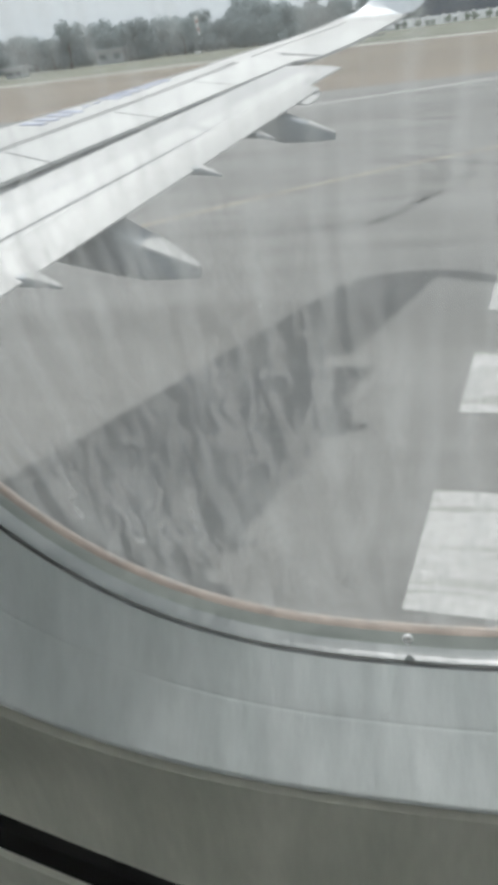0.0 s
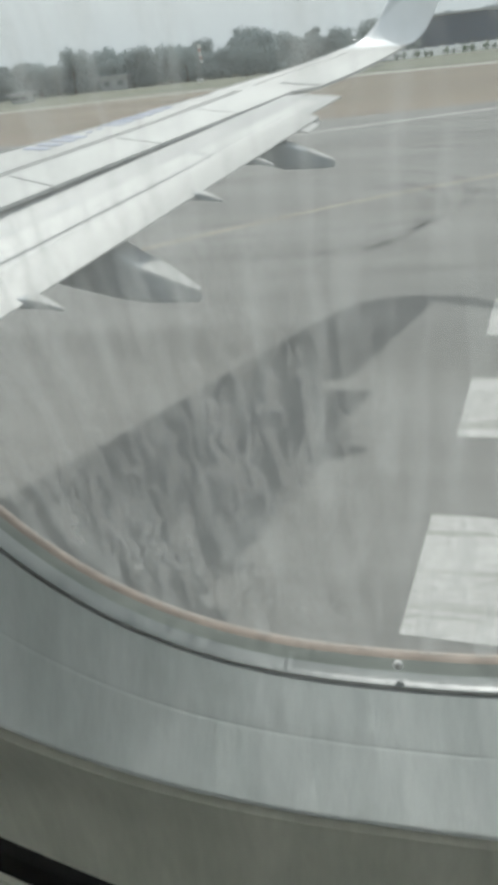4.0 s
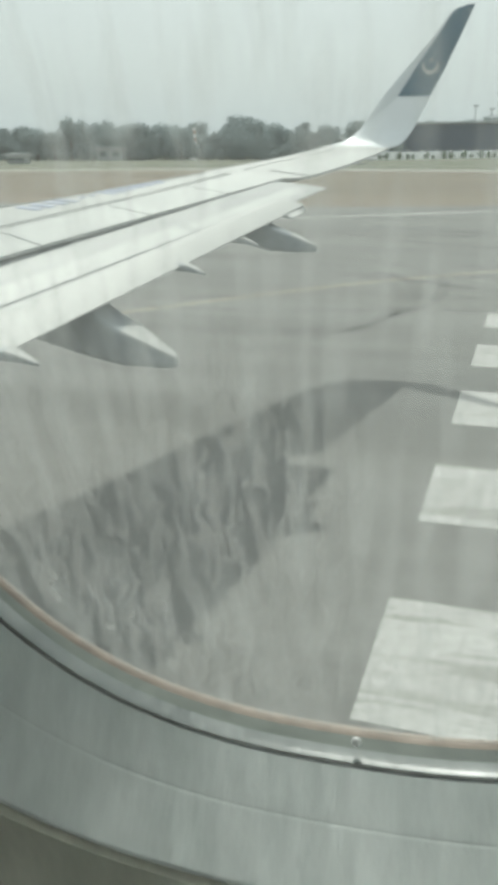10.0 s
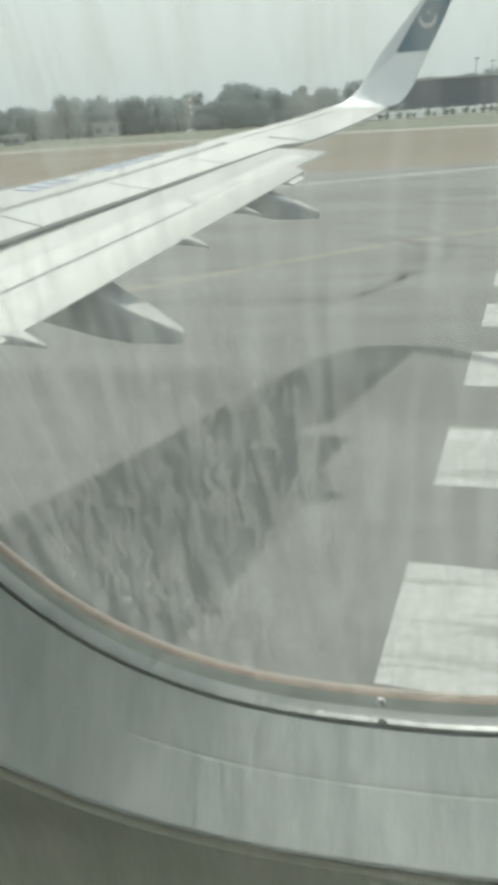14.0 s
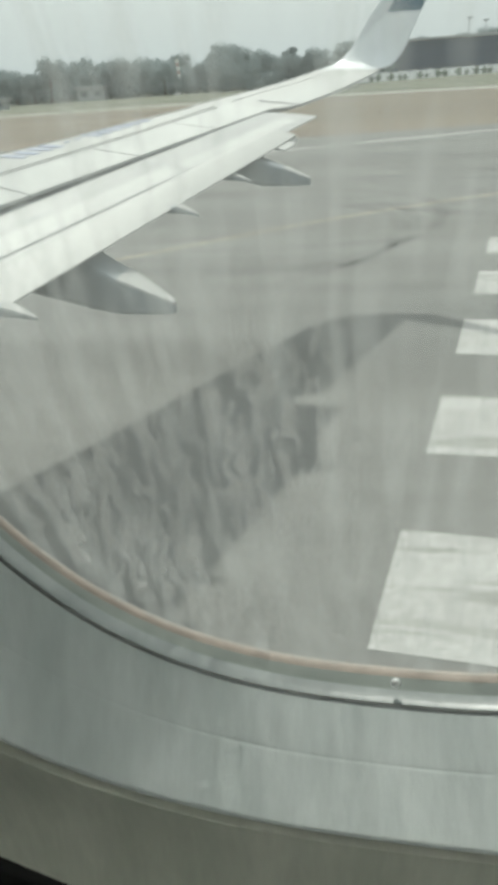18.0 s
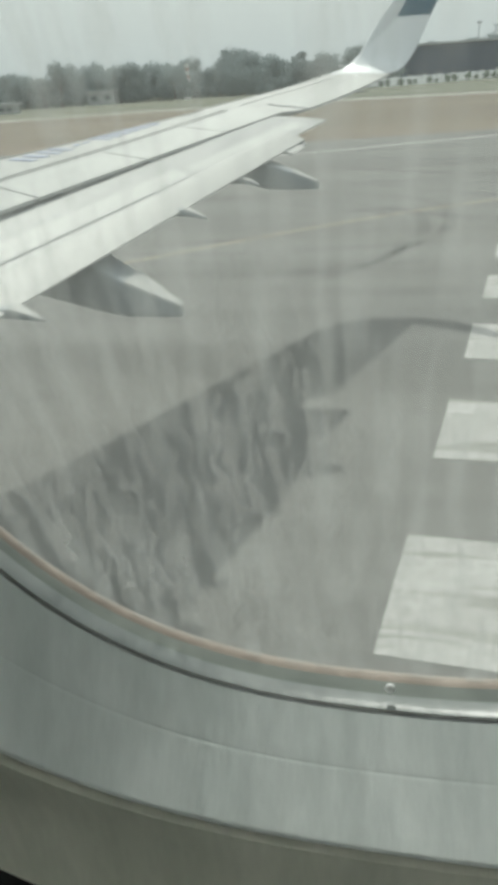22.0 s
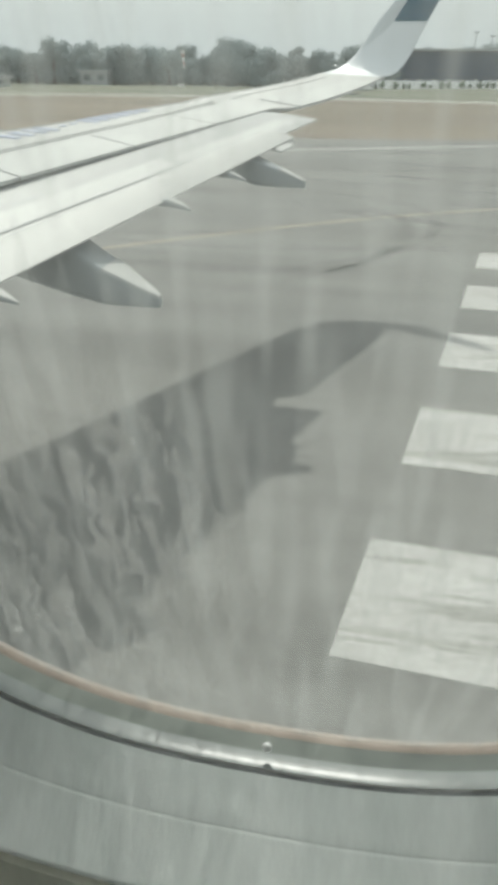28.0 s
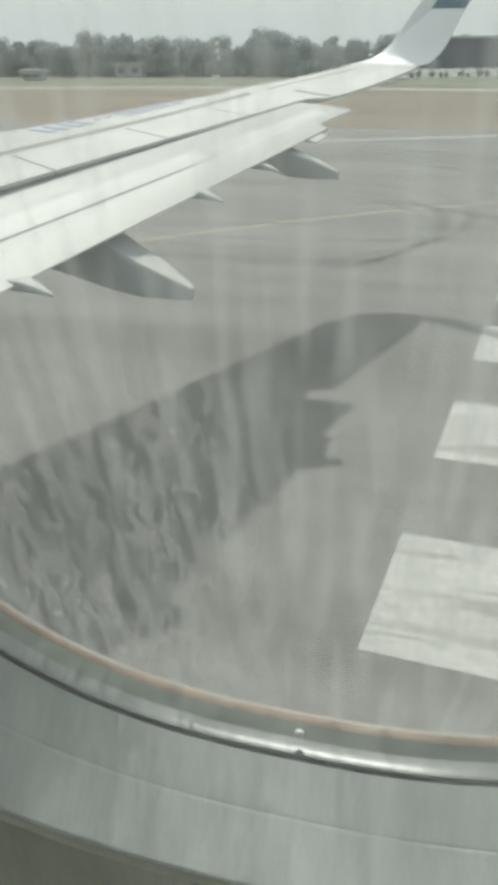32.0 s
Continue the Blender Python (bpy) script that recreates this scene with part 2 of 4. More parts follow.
def dirty_glass(name, dirt_lo, dirt_hi):
    """A clear pane with a film of dust and wavy streaks, which scatters the light that falls on it."""
    m = bpy.data.materials.new(name)
    m.use_nodes = True
    nt = m.node_tree
    n, l = nt.nodes, nt.links
    n.remove(n["Principled BSDF"])
    tc = n.new("ShaderNodeTexCoord")
    def noisy(scale, detail, stretch, bend, bend_scale):
        warp = n.new("ShaderNodeTexNoise")
        warp.inputs["Scale"].default_value, warp.inputs["Detail"].default_value = bend_scale, 1
        l.new(tc.outputs["Object"], warp.inputs["Vector"])
        add = n.new("ShaderNodeMixRGB")
        add.blend_type, add.inputs[0].default_value = "ADD", bend
        l.new(tc.outputs["Object"], add.inputs[1])
        l.new(warp.outputs["Color"], add.inputs[2])
        mp = n.new("ShaderNodeMapping")
        mp.inputs["Scale"].default_value = stretch
        l.new(add.outputs[0], mp.inputs[0])
        t = n.new("ShaderNodeTexNoise")
        t.inputs["Scale"].default_value, t.inputs["Detail"].default_value = scale, detail
        l.new(mp.outputs[0], t.inputs["Vector"])
        return t.outputs[0]

    def math_of(op, a, b):
        q = n.new("ShaderNodeMath")
        q.operation = op
        for i, v in enumerate((a, b)):
            if isinstance(v, float):
                q.inputs[i].default_value = v
            else:
                l.new(v, q.inputs[i])
        return q.outputs[0]

    runs = ramp(nt, (0, 0, 0), (1, 1, 1), (0.45, 0.61))
    l.new(noisy(270.0, 2, (1.0, 0.15, 1.0), 0.010, 75.0), runs.inputs[0])
    zone = ramp(nt, (0.3,) * 3, (1, 1, 1), (0.36, 0.58))
    l.new(noisy(18.0, 2, (1.0, 0.7, 1.0), 0.0, 5.0), zone.inputs[0])
    # the wavy streaks lie on the pane's lower half
    where = n.new("ShaderNodeSeparateXYZ")
    l.new(tc.outputs["Object"], where.inputs[0])
    low = n.new("ShaderNodeMapRange")
    low.interpolation_type = "SMOOTHSTEP"
    low.inputs["From Min"].default_value, low.inputs["From Max"].default_value = 0.205, 0.125
    l.new(where.outputs["Y"], low.inputs["Value"])
    side = n.new("ShaderNodeMapRange")
    side.interpolation_type = "SMOOTHSTEP"
    side.inputs["From Min"].default_value, side.inputs["From Max"].default_value = -0.02, 0.05
    side.inputs["To Min"].default_value = 0.12
    l.new(where.outputs["X"], side.inputs["Value"])
    bands = ramp(nt, (0, 0, 0), (1, 1, 1), (0.45, 0.72))
    l.new(noisy(120.0, 2, (1.0, 0.13, 1.0), 0.004, 40.0), bands.inputs[0])
    across = math_of("POWER", math_of("ABSOLUTE", math_of("DIVIDE", where.outputs["X"], 0.2076), 0.0), 2.5)
    along = math_of("POWER", math_of("ABSOLUTE", math_of("DIVIDE", math_of("SUBTRACT", where.outputs["Y"], 0.2177), 0.2576), 0.0), 2.5)
    rim = n.new("ShaderNodeMapRange")
    rim.interpolation_type = "SMOOTHSTEP"
    rim.inputs["From Min"].default_value, rim.inputs["From Max"].default_value = 1.0, 0.80
    l.new(math_of("ADD", across, along), rim.inputs["Value"])
    streak_amount = math_of("MULTIPLY", rim.outputs[0], math_of("MULTIPLY", math_of("MULTIPLY", math_of("MULTIPLY", runs.outputs[0], zone.outputs[0]), math_of("MULTIPLY", low.outputs[0], side.outputs[0])), dirt_hi))
    dust_amount = math_of("ADD", math_of("MULTIPLY", bands.outputs[0], 0.17), dirt_lo)
    clear = n.new("ShaderNodeBsdfTransparent")
    clear.inputs[0].default_value = (0.97, 0.985, 0.975, 1)
    gloss = n.new("ShaderNodeBsdfGlossy")
    gloss.inputs["Roughness"].default_value = 0.03
    glass = n.new("ShaderNodeMixShader")
    l.new(sheen(nt, 0.3), glass.inputs[0])
    l.new(clear.outputs[0], glass.inputs[1])
    l.new(gloss.outputs[0], glass.inputs[2])
    last = glass.outputs[0]
    for amount, colour in ((streak_amount, (0.272, 0.276, 0.262, 1)), (dust_amount, (0.40, 0.415, 0.40, 1))):
        film = n.new("ShaderNodeBsdfTranslucent")
        film.inputs[0].default_value = colour
        mix = n.new("ShaderNodeMixShader")
        l.new(amount, mix.inputs[0])
        l.new(last, mix.inputs[1])
        l.new(film.outputs[0], mix.inputs[2])
        last = mix.outputs[0]
    l.new(last, n["Material Output"].inputs[0])
    return m


def clean_glass(name):
    m = bpy.data.materials.new(name)
    m.use_nodes = True
    n, l = m.node_tree.nodes, m.node_tree.links
    n.remove(n["Principled BSDF"])
    clear, gloss, mx = n.new("ShaderNodeBsdfTransparent"), n.new("ShaderNodeBsdfGlossy"), n.new("ShaderNodeMixShader")
    clear.inputs[0].default_value = (0.985, 0.99, 0.985, 1)
    gloss.inputs["Roughness"].default_value = 0.05
    l.new(sheen(m.node_tree, 0.10), mx.inputs[0])
    l.new(clear.outputs[0], mx.inputs[1])
    l.new(gloss.outputs[0], mx.inputs[2])
    l.new(mx.outputs[0], n["Material Output"].inputs[0])
    return m


M_CLEAR = clean_glass("clean_inner_pane")
M_PLUG = surface("white_plug_plastic", (0.86, 0.87, 0.86), (0.90, 0.91, 0.90), scale=80.0, rough=0.25, bump=0.0, spec=0.6)
M_PANE = dirty_glass("dusty_window_pane", 0.09, 0.38)


def worn_film(name, colour, lo, hi, scale, stretch):
    """Rubber or dirt rubbed into the ground: gaps show what lies below."""
    m = bpy.data.materials.new(name)
    m.use_nodes = True
    nt = m.node_tree
    n, l = nt.nodes, nt.links
    bsdf = n["Principled BSDF"]
    bsdf.inputs["Base Color"].default_value = (*colour, 1)
    bsdf.inputs["Roughness"].default_value = 0.9
    tc = n.new("ShaderNodeTexCoord")
    mp = n.new("ShaderNodeMapping")
    mp.inputs["Scale"].default_value = stretch
    l.new(tc.outputs["Object"], mp.inputs[0])
    ns = n.new("ShaderNodeTexNoise")
    ns.inputs["Scale"].default_value, ns.inputs["Detail"].default_value = scale, 5
    l.new(mp.outputs[0], ns.inputs["Vector"])
    r = ramp(nt, (lo,) * 3, (hi,) * 3, (0.35, 0.7))
    l.new(ns.outputs[0], r.inputs[0])
    l.new(r.outputs[0], bsdf.inputs["Alpha"])
    return m


M_RUBBER = worn_film("rubbed_in_tyre_rubber", (0.11, 0.11, 0.105), 0.0, 0.22, 0.9, (1, 0.5, 1))


# ---- mesh helpers ----
def mesh_of(bm, name, smooth=True):
    bmesh.ops.recalc_face_normals(bm, faces=bm.faces)
    me = bpy.data.meshes.new(name)
    bm.to_mesh(me)
    bm.free()
    if smooth:
        for p in me.polygons:
            p.use_smooth = True
        me.set_sharp_from_angle(angle=radians(35))
    return me


def part(name, bm, material, parent=None, label="", smooth=True, m=None):
    me = mesh_of(bm, name, smooth)
    me.materials.append(material)
    ob = new(name, me)
    if parent is not None:
        ob.parent = parent
    if m is not None:
        ob.matrix_basis = m
    return tagged(ob, label)


def thing(name, label, category, group="", kind="", m=None):
    ob = new(name)
    ob.empty_display_size = 0.1
    if m is not None:
        ob.matrix_basis = m
    return tagged(ob, label, category, group, kind)


def loft(sections, closed=True, caps=True):
    """A skin over rings of equal length."""
    bm = bmesh.new()
    rows = [[bm.verts.new(p) for p in s] for s in sections]
    k = len(rows[0])
    for a, b in zip(rows, rows[1:]):
        for i in range(k if closed else k - 1):
            j = (i + 1) % k
            bm.faces.new((a[i], a[j], b[j], b[i]))
    if caps and closed:
        bm.faces.new(rows[0])
        bm.faces.new(rows[-1])
    return bm


def box(x0, x1, y0, y1, z0, z1, bevel=0.0):
    bm = bmesh.new()
    bmesh.ops.create_cube(bm, size=1)
    for v in bm.verts:
        v.co = ((x0, x1)[v.co.x > 0], (y0, y1)[v.co.y > 0], (z0, z1)[v.co.z > 0])
    if bevel:
        bmesh.ops.bevel(bm, geom=bm.edges[:], offset=bevel, segments=2, affect="EDGES")
    return bm


def slab(points, z0, z1):
    """An upright prism over a plan of points."""
    return loft([[(x, y, z0) for x, y in points], [(x, y, z1) for x, y in points]])


def lerp(a, b, s):
    return a + (b - a) * s


# ---- ground ----
EDGE = [(112, -420), (82, -84), (62.5, -22.4), (54.6, -6.5), (52.3, 6.5), (52.3, 18.7), (54.1, 31.7), (61.6, 58), (78, 103), (140, 420)]


def edge_at(y):
    return float(np.interp(y, [p[1] for p in EDGE], [p[0] for p in EDGE]))


def sheet(name, x0, x1, y0, y1, nx, ny, z, material, label, category):
    bm = bmesh.new()
    bmesh.ops.create_grid(bm, x_segments=nx, y_segments=ny, size=1)
    for v in bm.verts:
        v.co = (lerp(x0, x1, (v.co.x + 1) / 2), lerp(y0, y1, (v.co.y + 1) / 2), z)
    ob = part(name, bm, material, smooth=False)
    return tagged(ob, label, category, kind="structure")


sheet("ground", -2500, 3500, -3000, 3000, 24, 24, 0.0, M_GRASS, "flat dry tan airfield grass reaching the horizon", "ground")
ys = [-420 + 8 * i for i in range(106)]
bm = bmesh.new()
near = [bm.verts.new((-90, y, 0.012)) for y in ys]
far = [bm.verts.new((edge_at(y) + 0.25 * math.sin(y * 0.9) * noise.noise((y * 0.2, 0, 0)), y, 0.012)) for y in ys]
lip = [bm.verts.new((v.co.x + 0.15, v.co.y, -0.05)) for v in far]
for i in range(len(ys) - 1):
    bm.faces.new((near[i], far[i], far[i + 1], near[i + 1]))
    bm.faces.new((far[i], lip[i], lip[i + 1], far[i + 1]))
tagged(part("runway", bm, M_RUNWAY, smooth=False), "grey weathered runway concrete with rubbed-in tyre marks", "runway", kind="structure")


def ribbon(path, width, z, taper=False):
    """A strip of paint or rubber along a plan path."""
    bm = bmesh.new()
    rows = []
    for i, (x, y) in enumerate(path):
        a, b = path[max(i - 1, 0)], path[min(i + 1, len(path) - 1)]
        d = Vector((b[0] - a[0], b[1] - a[1])).normalized()
        h = width / 2 * (1 if not taper else max(0.1, math.sin(math.pi * (i + 0.4) / len(path))))
        rows.append((bm.verts.new((x - d.y * h, y + d.x * h, z)), bm.verts.new((x + d.y * h, y - d.x * h, z))))
    for (a, b), (c, d) in zip(rows, rows[1:]):
        bm.faces.new((a, b, d, c))
    return bm


def streaked(m, colour, scale, stretch, turn, cut):
    """Dark drag lines across a paint."""
    nt = m.node_tree
    n, l = nt.nodes, nt.links
    bsdf = n["Principled BSDF"]
    src = bsdf.inputs["Base Color"].links[0].from_socket
    tc = n.new("ShaderNodeTexCoord")
    mp = n.new("ShaderNodeMapping")
    mp.inputs["Rotation"].default_value = (0, 0, radians(turn))
    mp.inputs["Scale"].default_value = stretch
    l.new(tc.outputs["Object"], mp.inputs[0])
    t = n.new("ShaderNodeTexNoise")
    t.inputs["Scale"].default_value, t.inputs["Detail"].default_value = scale, 3
    l.new(mp.outputs[0], t.inputs["Vector"])
    r = ramp(nt, colour, (1, 1, 1), cut)
    l.new(t.outputs[0], r.inputs[0])
    mul = n.new("ShaderNodeMixRGB")
    mul.blend_type, mul.inputs[0].default_value = "MULTIPLY", 1.0
    l.new(src, mul.inputs[1])
    l.new(r.outputs[0], mul.inputs[2])
    l.new(mul.outputs[0], bsdf.inputs["Base Color"])


M_BAR = M_MARK.copy()
streaked(M_BAR, (0.70, 0.70, 0.68), 1.3, (4.5, 0.28, 1), 62, (0.38, 0.43))
streaked(M_BAR, (0.74, 0.74, 0.72), 1.1, (4.0, 0.3, 1), -48, (0.36, 0.41))
streaked(M_RUNWAY, (0.80, 0.80, 0.80), 0.5, (1.6, 0.12, 1), 14, (0.36, 0.56))
streaked(M_RUNWAY, (0.86, 0.86, 0.85), 0.30, (1.0, 0.22, 1), -22, (0.40, 0.54))
streaked(M_GRASS, (0.80, 0.83, 0.78), 0.16, (1.4, 0.10, 1), 4, (0.40, 0.56))

# edge line, taxi line
LINE = [(edge_at(y) - lerp(10.0, 4.0, min(1, max(0, (14 - y) / 20))), y) for y in range(-160, 60, 2)]
tagged(part("edge_line", ribbon(LINE, 0.55, 0.018), M_MARK, smooth=False), "worn white painted runway edge line", "runway marking", kind="structure")
TAXI = [(19.3 + 8.2 * s + 0.6 * math.sin(s * 3), 7.0 - 10.7 * s) for s in [i / 10 - 2.5 for i in range(70)]]
tagged(part("taxi_line", ribbon(TAXI, 0.15, 0.018), M_YELLOW, smooth=False), "thin faded yellow taxiway guide line on the concrete", "runway marking", kind="structure")

# threshold bars
for k in range(5):
    x0, ye = 5.9 + 3.31 * k, 0.10 - 0.58 * k
    run = Vector((-0.077, -0.997))
    a, b = Vector((x0, ye)), Vector((x0 + 1.7, ye - 0.28))
    pts = [a, a + run * 30, b + run * 30, b]
    bm = slab([tuple(p) for p in pts], 0.0125, 0.017)
    tagged(part("threshold_bar", bm, M_BAR, smooth=False), "broad worn white threshold bar painted on the runway", "runway marking", "runway threshold bars", kind="structure")

# tyre marks
rnd = random.Random(5)
for k in range(16):
    y0, xs = rnd.uniform(-6, 16), rnd.uniform(15, 40)
    ln, bend = rnd.uniform(5, 16), rnd.uniform(0.0, 0.06)
    sl = rnd.uniform(-0.4, -0.2)
    path = [(xs + sl * s + bend * s * s, y0 + s - ln / 2) for s in [ln * i / 14 for i in range(15)]]
    tagged(part("tyre_mark", ribbon(path, rnd.uniform(0.3, 0.9), 0.0195 + 0.0004 * k, True), M_RUBBER, smooth=False),
           "dark curved rubber tyre mark on the concrete", "tyre mark", "tyre marks", kind="structure")

TURN = [(28.6, 7.5), (28.0, 5.3), (27.4, 3.5), (26.2, 1.2), (24.4, -0.1), (22.2, -0.3), (19.3, 0.1), (17.2, 1.7), (14.7, 4.4)]
for k, off in enumerate((0.0, 0.9, 2.6)):
    pts = []
    for i in range(41):
        q = i / 40 * (len(TURN) - 1)
        x = float(np.interp(q, range(len(TURN)), [p[0] for p in TURN]))
        y = float(np.interp(q, range(len(TURN)), [p[1] for p in TURN]))
        pts.append((x, y))
    for _ in range(6):
        pts = [pts[0]] + [((a[0] + 2 * b[0] + c[0]) / 4, (a[1] + 2 * b[1] + c[1]) / 4) for a, b, c in zip(pts, pts[1:], pts[2:])] + [pts[-1]]
    tagged(part("tyre_mark", ribbon([(x + off * 0.9, y - off * 0.5) for x, y in pts], 0.45, 0.0275 + 0.0005 * k, True), M_RUBBER, smooth=False),
           "dark curved rubber tyre mark on the concrete", "tyre mark", "tyre marks", kind="structure")


# ---- wing ----
def y_ref(x):  # line that the flaps follow
    return 3.28 - 0.325 * (x - 7.83) if x < 13.35 else 1.486 - 0.335 * (x - 13.35)


def y_sp(x):  # trailing edge of the fixed wing and the spoilers
    return 3.26 - 0.267 * (x - 7.8) if x < 13.2 else (lerp(1.818, 1.486, (x - 13.2) / 0.15) if x < 13.35 else y_ref(x))


def y_le(x):
    return 1.60 + 0.46 * (17.0 - x)


def camber(x):
    return float(np.interp(x, (9, 11, 12.5, 14, 17), (0.045, 0.05, 0.075, 0.10, 0.09)))


def z_te(x):
    return 3.63 + 0.0644 * (x - 7.83) + 0.16 * max(0.0, (x - 13.2) / 3.8) ** 2


def hump(s):
    return math.sqrt(max(s, 0)) * (1 - s) / 0.3849


def wz(x, y):
    s = min(1.0, max(0.0, (y_le(x) - y) / (y_le(x) - y_sp(x))))
    c = y_le(x) - y_sp(x)
    return z_te(x) - 0.05 * (1 - s) + camber(x) * c * (1 - s) * (1 - math.exp(-s / 0.04))


def wing_ring(x, n=28):
    ye = y_sp(x)
    c = y_le(x) - y_sp(x)
    up, lo = [], []
    for i in range(n + 1):
        s = (i / n) ** 1.7
        y = lerp(y_le(x), ye, s)
        up.append((x, y, wz(x, y)))
        lo.append((x, y, z_te(x) - 0.05 * (1 - s) - 0.075 * c * hump(s) - 0.035 * s))
    return up + lo[::-1][:-1]


wing = thing("aircraft_wing", "white airliner wing with extended flaps and upturned blue winglet", "aircraft wing", m=pose(1.9, 4.5, 3.2 - SINK))
WM = pose(1.9, 4.5, 3.2).inverted()


def wpart(name, bm, material, label="", parent=None, smooth=True):
    """A part of the wing, given in world places."""
    bm.transform(WM)
    return part(name, bm, material, parent or wing, label, smooth)


stations = [1.75, 3, 4.5, 6.4] + [7.2 + 0.5 * k for k in range(12)] + [13.2, 13.35] + [13.7 + 0.4 * k for k in range(8)] + [16.95]
wpart("wing_box", loft([wing_ring(x) for x in stations]), M_WING)


def patch(x0, x1, fy0, fy1, lift, thick, nx=8, ny=5, skew=0.0):
    """A thin panel that follows the wing's top between two plan lines."""
    bm = bmesh.new()
    top = [[bm.verts.new((x, y, wz(x, y) + lift)) for y in [lerp(fy0(x), fy1(x), j / ny) for j in range(ny + 1)]] for x in [lerp(x0, x1, i / nx) for i in range(nx + 1)]]
    if skew:
        for r in top:
            for v in r:
                v.co.x += skew * (v.co.y - y_sp(v.co.x))
                v.co.z = wz(v.co.x, v.co.y) + lift
    bot = [[bm.verts.new((v.co.x, v.co.y, v.co.z - thick)) for v in r] for r in top]
    for g in (top, bot):
        for i in range(nx):
            for j in range(ny):
                bm.faces.new((g[i][j], g[i + 1][j], g[i + 1][j + 1], g[i][j + 1]))
    for i in range(nx):
        for j in (0, ny):
            bm.faces.new((top[i][j], top[i + 1][j], bot[i + 1][j], bot[i][j]))
    for j in range(ny):
        for i in (0, nx):
            bm.faces.new((top[i][j], top[i][j + 1], bot[i][j + 1], bot[i][j]))
    return bm


# spoilers with dark joints between them, a long joint before them
def front_line(x):
    return float(np.interp(x, (2, 8.4, 10.2, 13.0, 14.7, 16.5), (5.80, 4.06, 3.56, 2.76, 2.16, 1.32)))


HINGE, SKEW = 0.70, 0.72
CUTS = [2.5, 4.27, 6.03, 7.80, 9.56, 11.36, 13.09]
for a, b in zip(CUTS, CUTS[1:]):
    wpart("spoiler", patch(a + 0.014, b - 0.014, lambda x: y_sp(x) + HINGE, lambda x: y_sp(x) - 0.03, 0.012, 0.03, skew=SKEW), M_SPOILER, "white spoiler panel lying flat")
for c in CUTS[1:]:
    wpart("spoiler_joint", patch(c - 0.016, c + 0.016, lambda x: y_sp(x) + HINGE, lambda x: y_sp(x) - 0.02, 0.0035, 0.01, 1, 5, SKEW), M_SEAM)
wpart("hinge_joint", patch(2.6, 16.5, lambda x: front_line(x) + 0.006, lambda x: front_line(x) - 0.006, 0.009, 0.014, 60, 1), M_WING_GREY)
wpart("walkway_stripe", patch(4.0, 13.3, lambda x: front_line(x) + 0.10, lambda x: front_line(x) + 0.085, 0.009, 0.014, 30, 1), M_WING_GREY)
wpart("leading_edge_joint", patch(4.0, 16.6, lambda x: y_le(x) - 0.20, lambda x: y_le(x) - 0.225, 0.009, 0.014, 60, 1), M_WING_GREY)


# aileron
def ail(x):
    return y_sp(x) + lerp(0.66, 0.42, (x - 13.4) / 3.05)


wpart("aileron", patch(13.45, 16.40, ail, lambda x: y_sp(x) - 0.025, 0.01, 0.04, skew=0.5), M_SPOILER, "white aileron at the outer trailing edge")
wpart("aileron_joint", patch(13.40, 16.45, lambda x: ail(x) + 0.028, ail, 0.003, 0.01, 12, 1, 0.5), M_SEAM)
for c in (13.42, 16.43):
    wpart("aileron_joint", patch(c - 0.016, c + 0.016, ail, lambda x: y_sp(x) + 0.0, 0.003, 0.01, 1, 5, 0.5), M_SEAM)


# slats drooped before the leading edge
SLATS = [2.8, 5.6, 8.4, 11.2, 14.0, 16.4]
for a, b in zip(SLATS, SLATS[1:]):
    rings = []
    for x in [lerp(a + 0.02, b - 0.02, i / 6) for i in range(7)]:
        yf, zf = max(1.3 + 0.52 * (17 - x), y_le(x) + 0.04), z_te(x)
        yb = y_le(x) - 0.22
        rings.append([(x, yf, zf - 0.24), (x, lerp(yf, yb, 0.06), zf - 0.18), (x, lerp(yf, yb, 0.3), zf - 0.11), (x, lerp(yf, yb, 0.65), zf - 0.075), (x, yb, zf - 0.07),
                      (x, yb, zf - 0.09), (x, lerp(yf, yb, 0.5), zf - 0.15), (x, lerp(yf, yb, 0.08), zf - 0.27)])
    wpart("slat", loft(rings), M_WING_GREY, "light grey slat drooped ahead of the leading edge")


# flaps: main element and rear element
def y_f(x):
    return y_ref(x) - (0.6 - 0.03 * (x - 7))


def z_f(x):
    return z_te(x) - 0.25 + 0.0388 * (x - 6.6)


def y_t(x):
    return y_ref(x) - (1.0 - 0.05 * (x - 7))


def z_t(x):
    return z_te(x) - 0.44 + 0.0486 * (x - 6.04)


def plate(xs, nose, tail, bulge, thick, n=8):
    """A cambered flap between a nose line and a tail line."""
    rings = []
    for x in xs:
        (ya, za), (yb, zb) = nose(x), tail(x)
        up, lo = [], []
        for i in range(n + 1):
            s = i / n
            y, z = lerp(ya, yb, s), lerp(za, zb, s)
            up.append((x, y, z + bulge * hump(s)))
            lo.append((x, y, z - thick * hump(s) - 0.012))
        rings.append(up + lo[::-1][:-1])
    return loft(rings)


def flap_tail(x):
    return (y_f(x) - 0.14, z_f(x) - 0.085)


def flap_nose(x):
    return (y_sp(x) + 0.16, z_te(x) - 0.038)


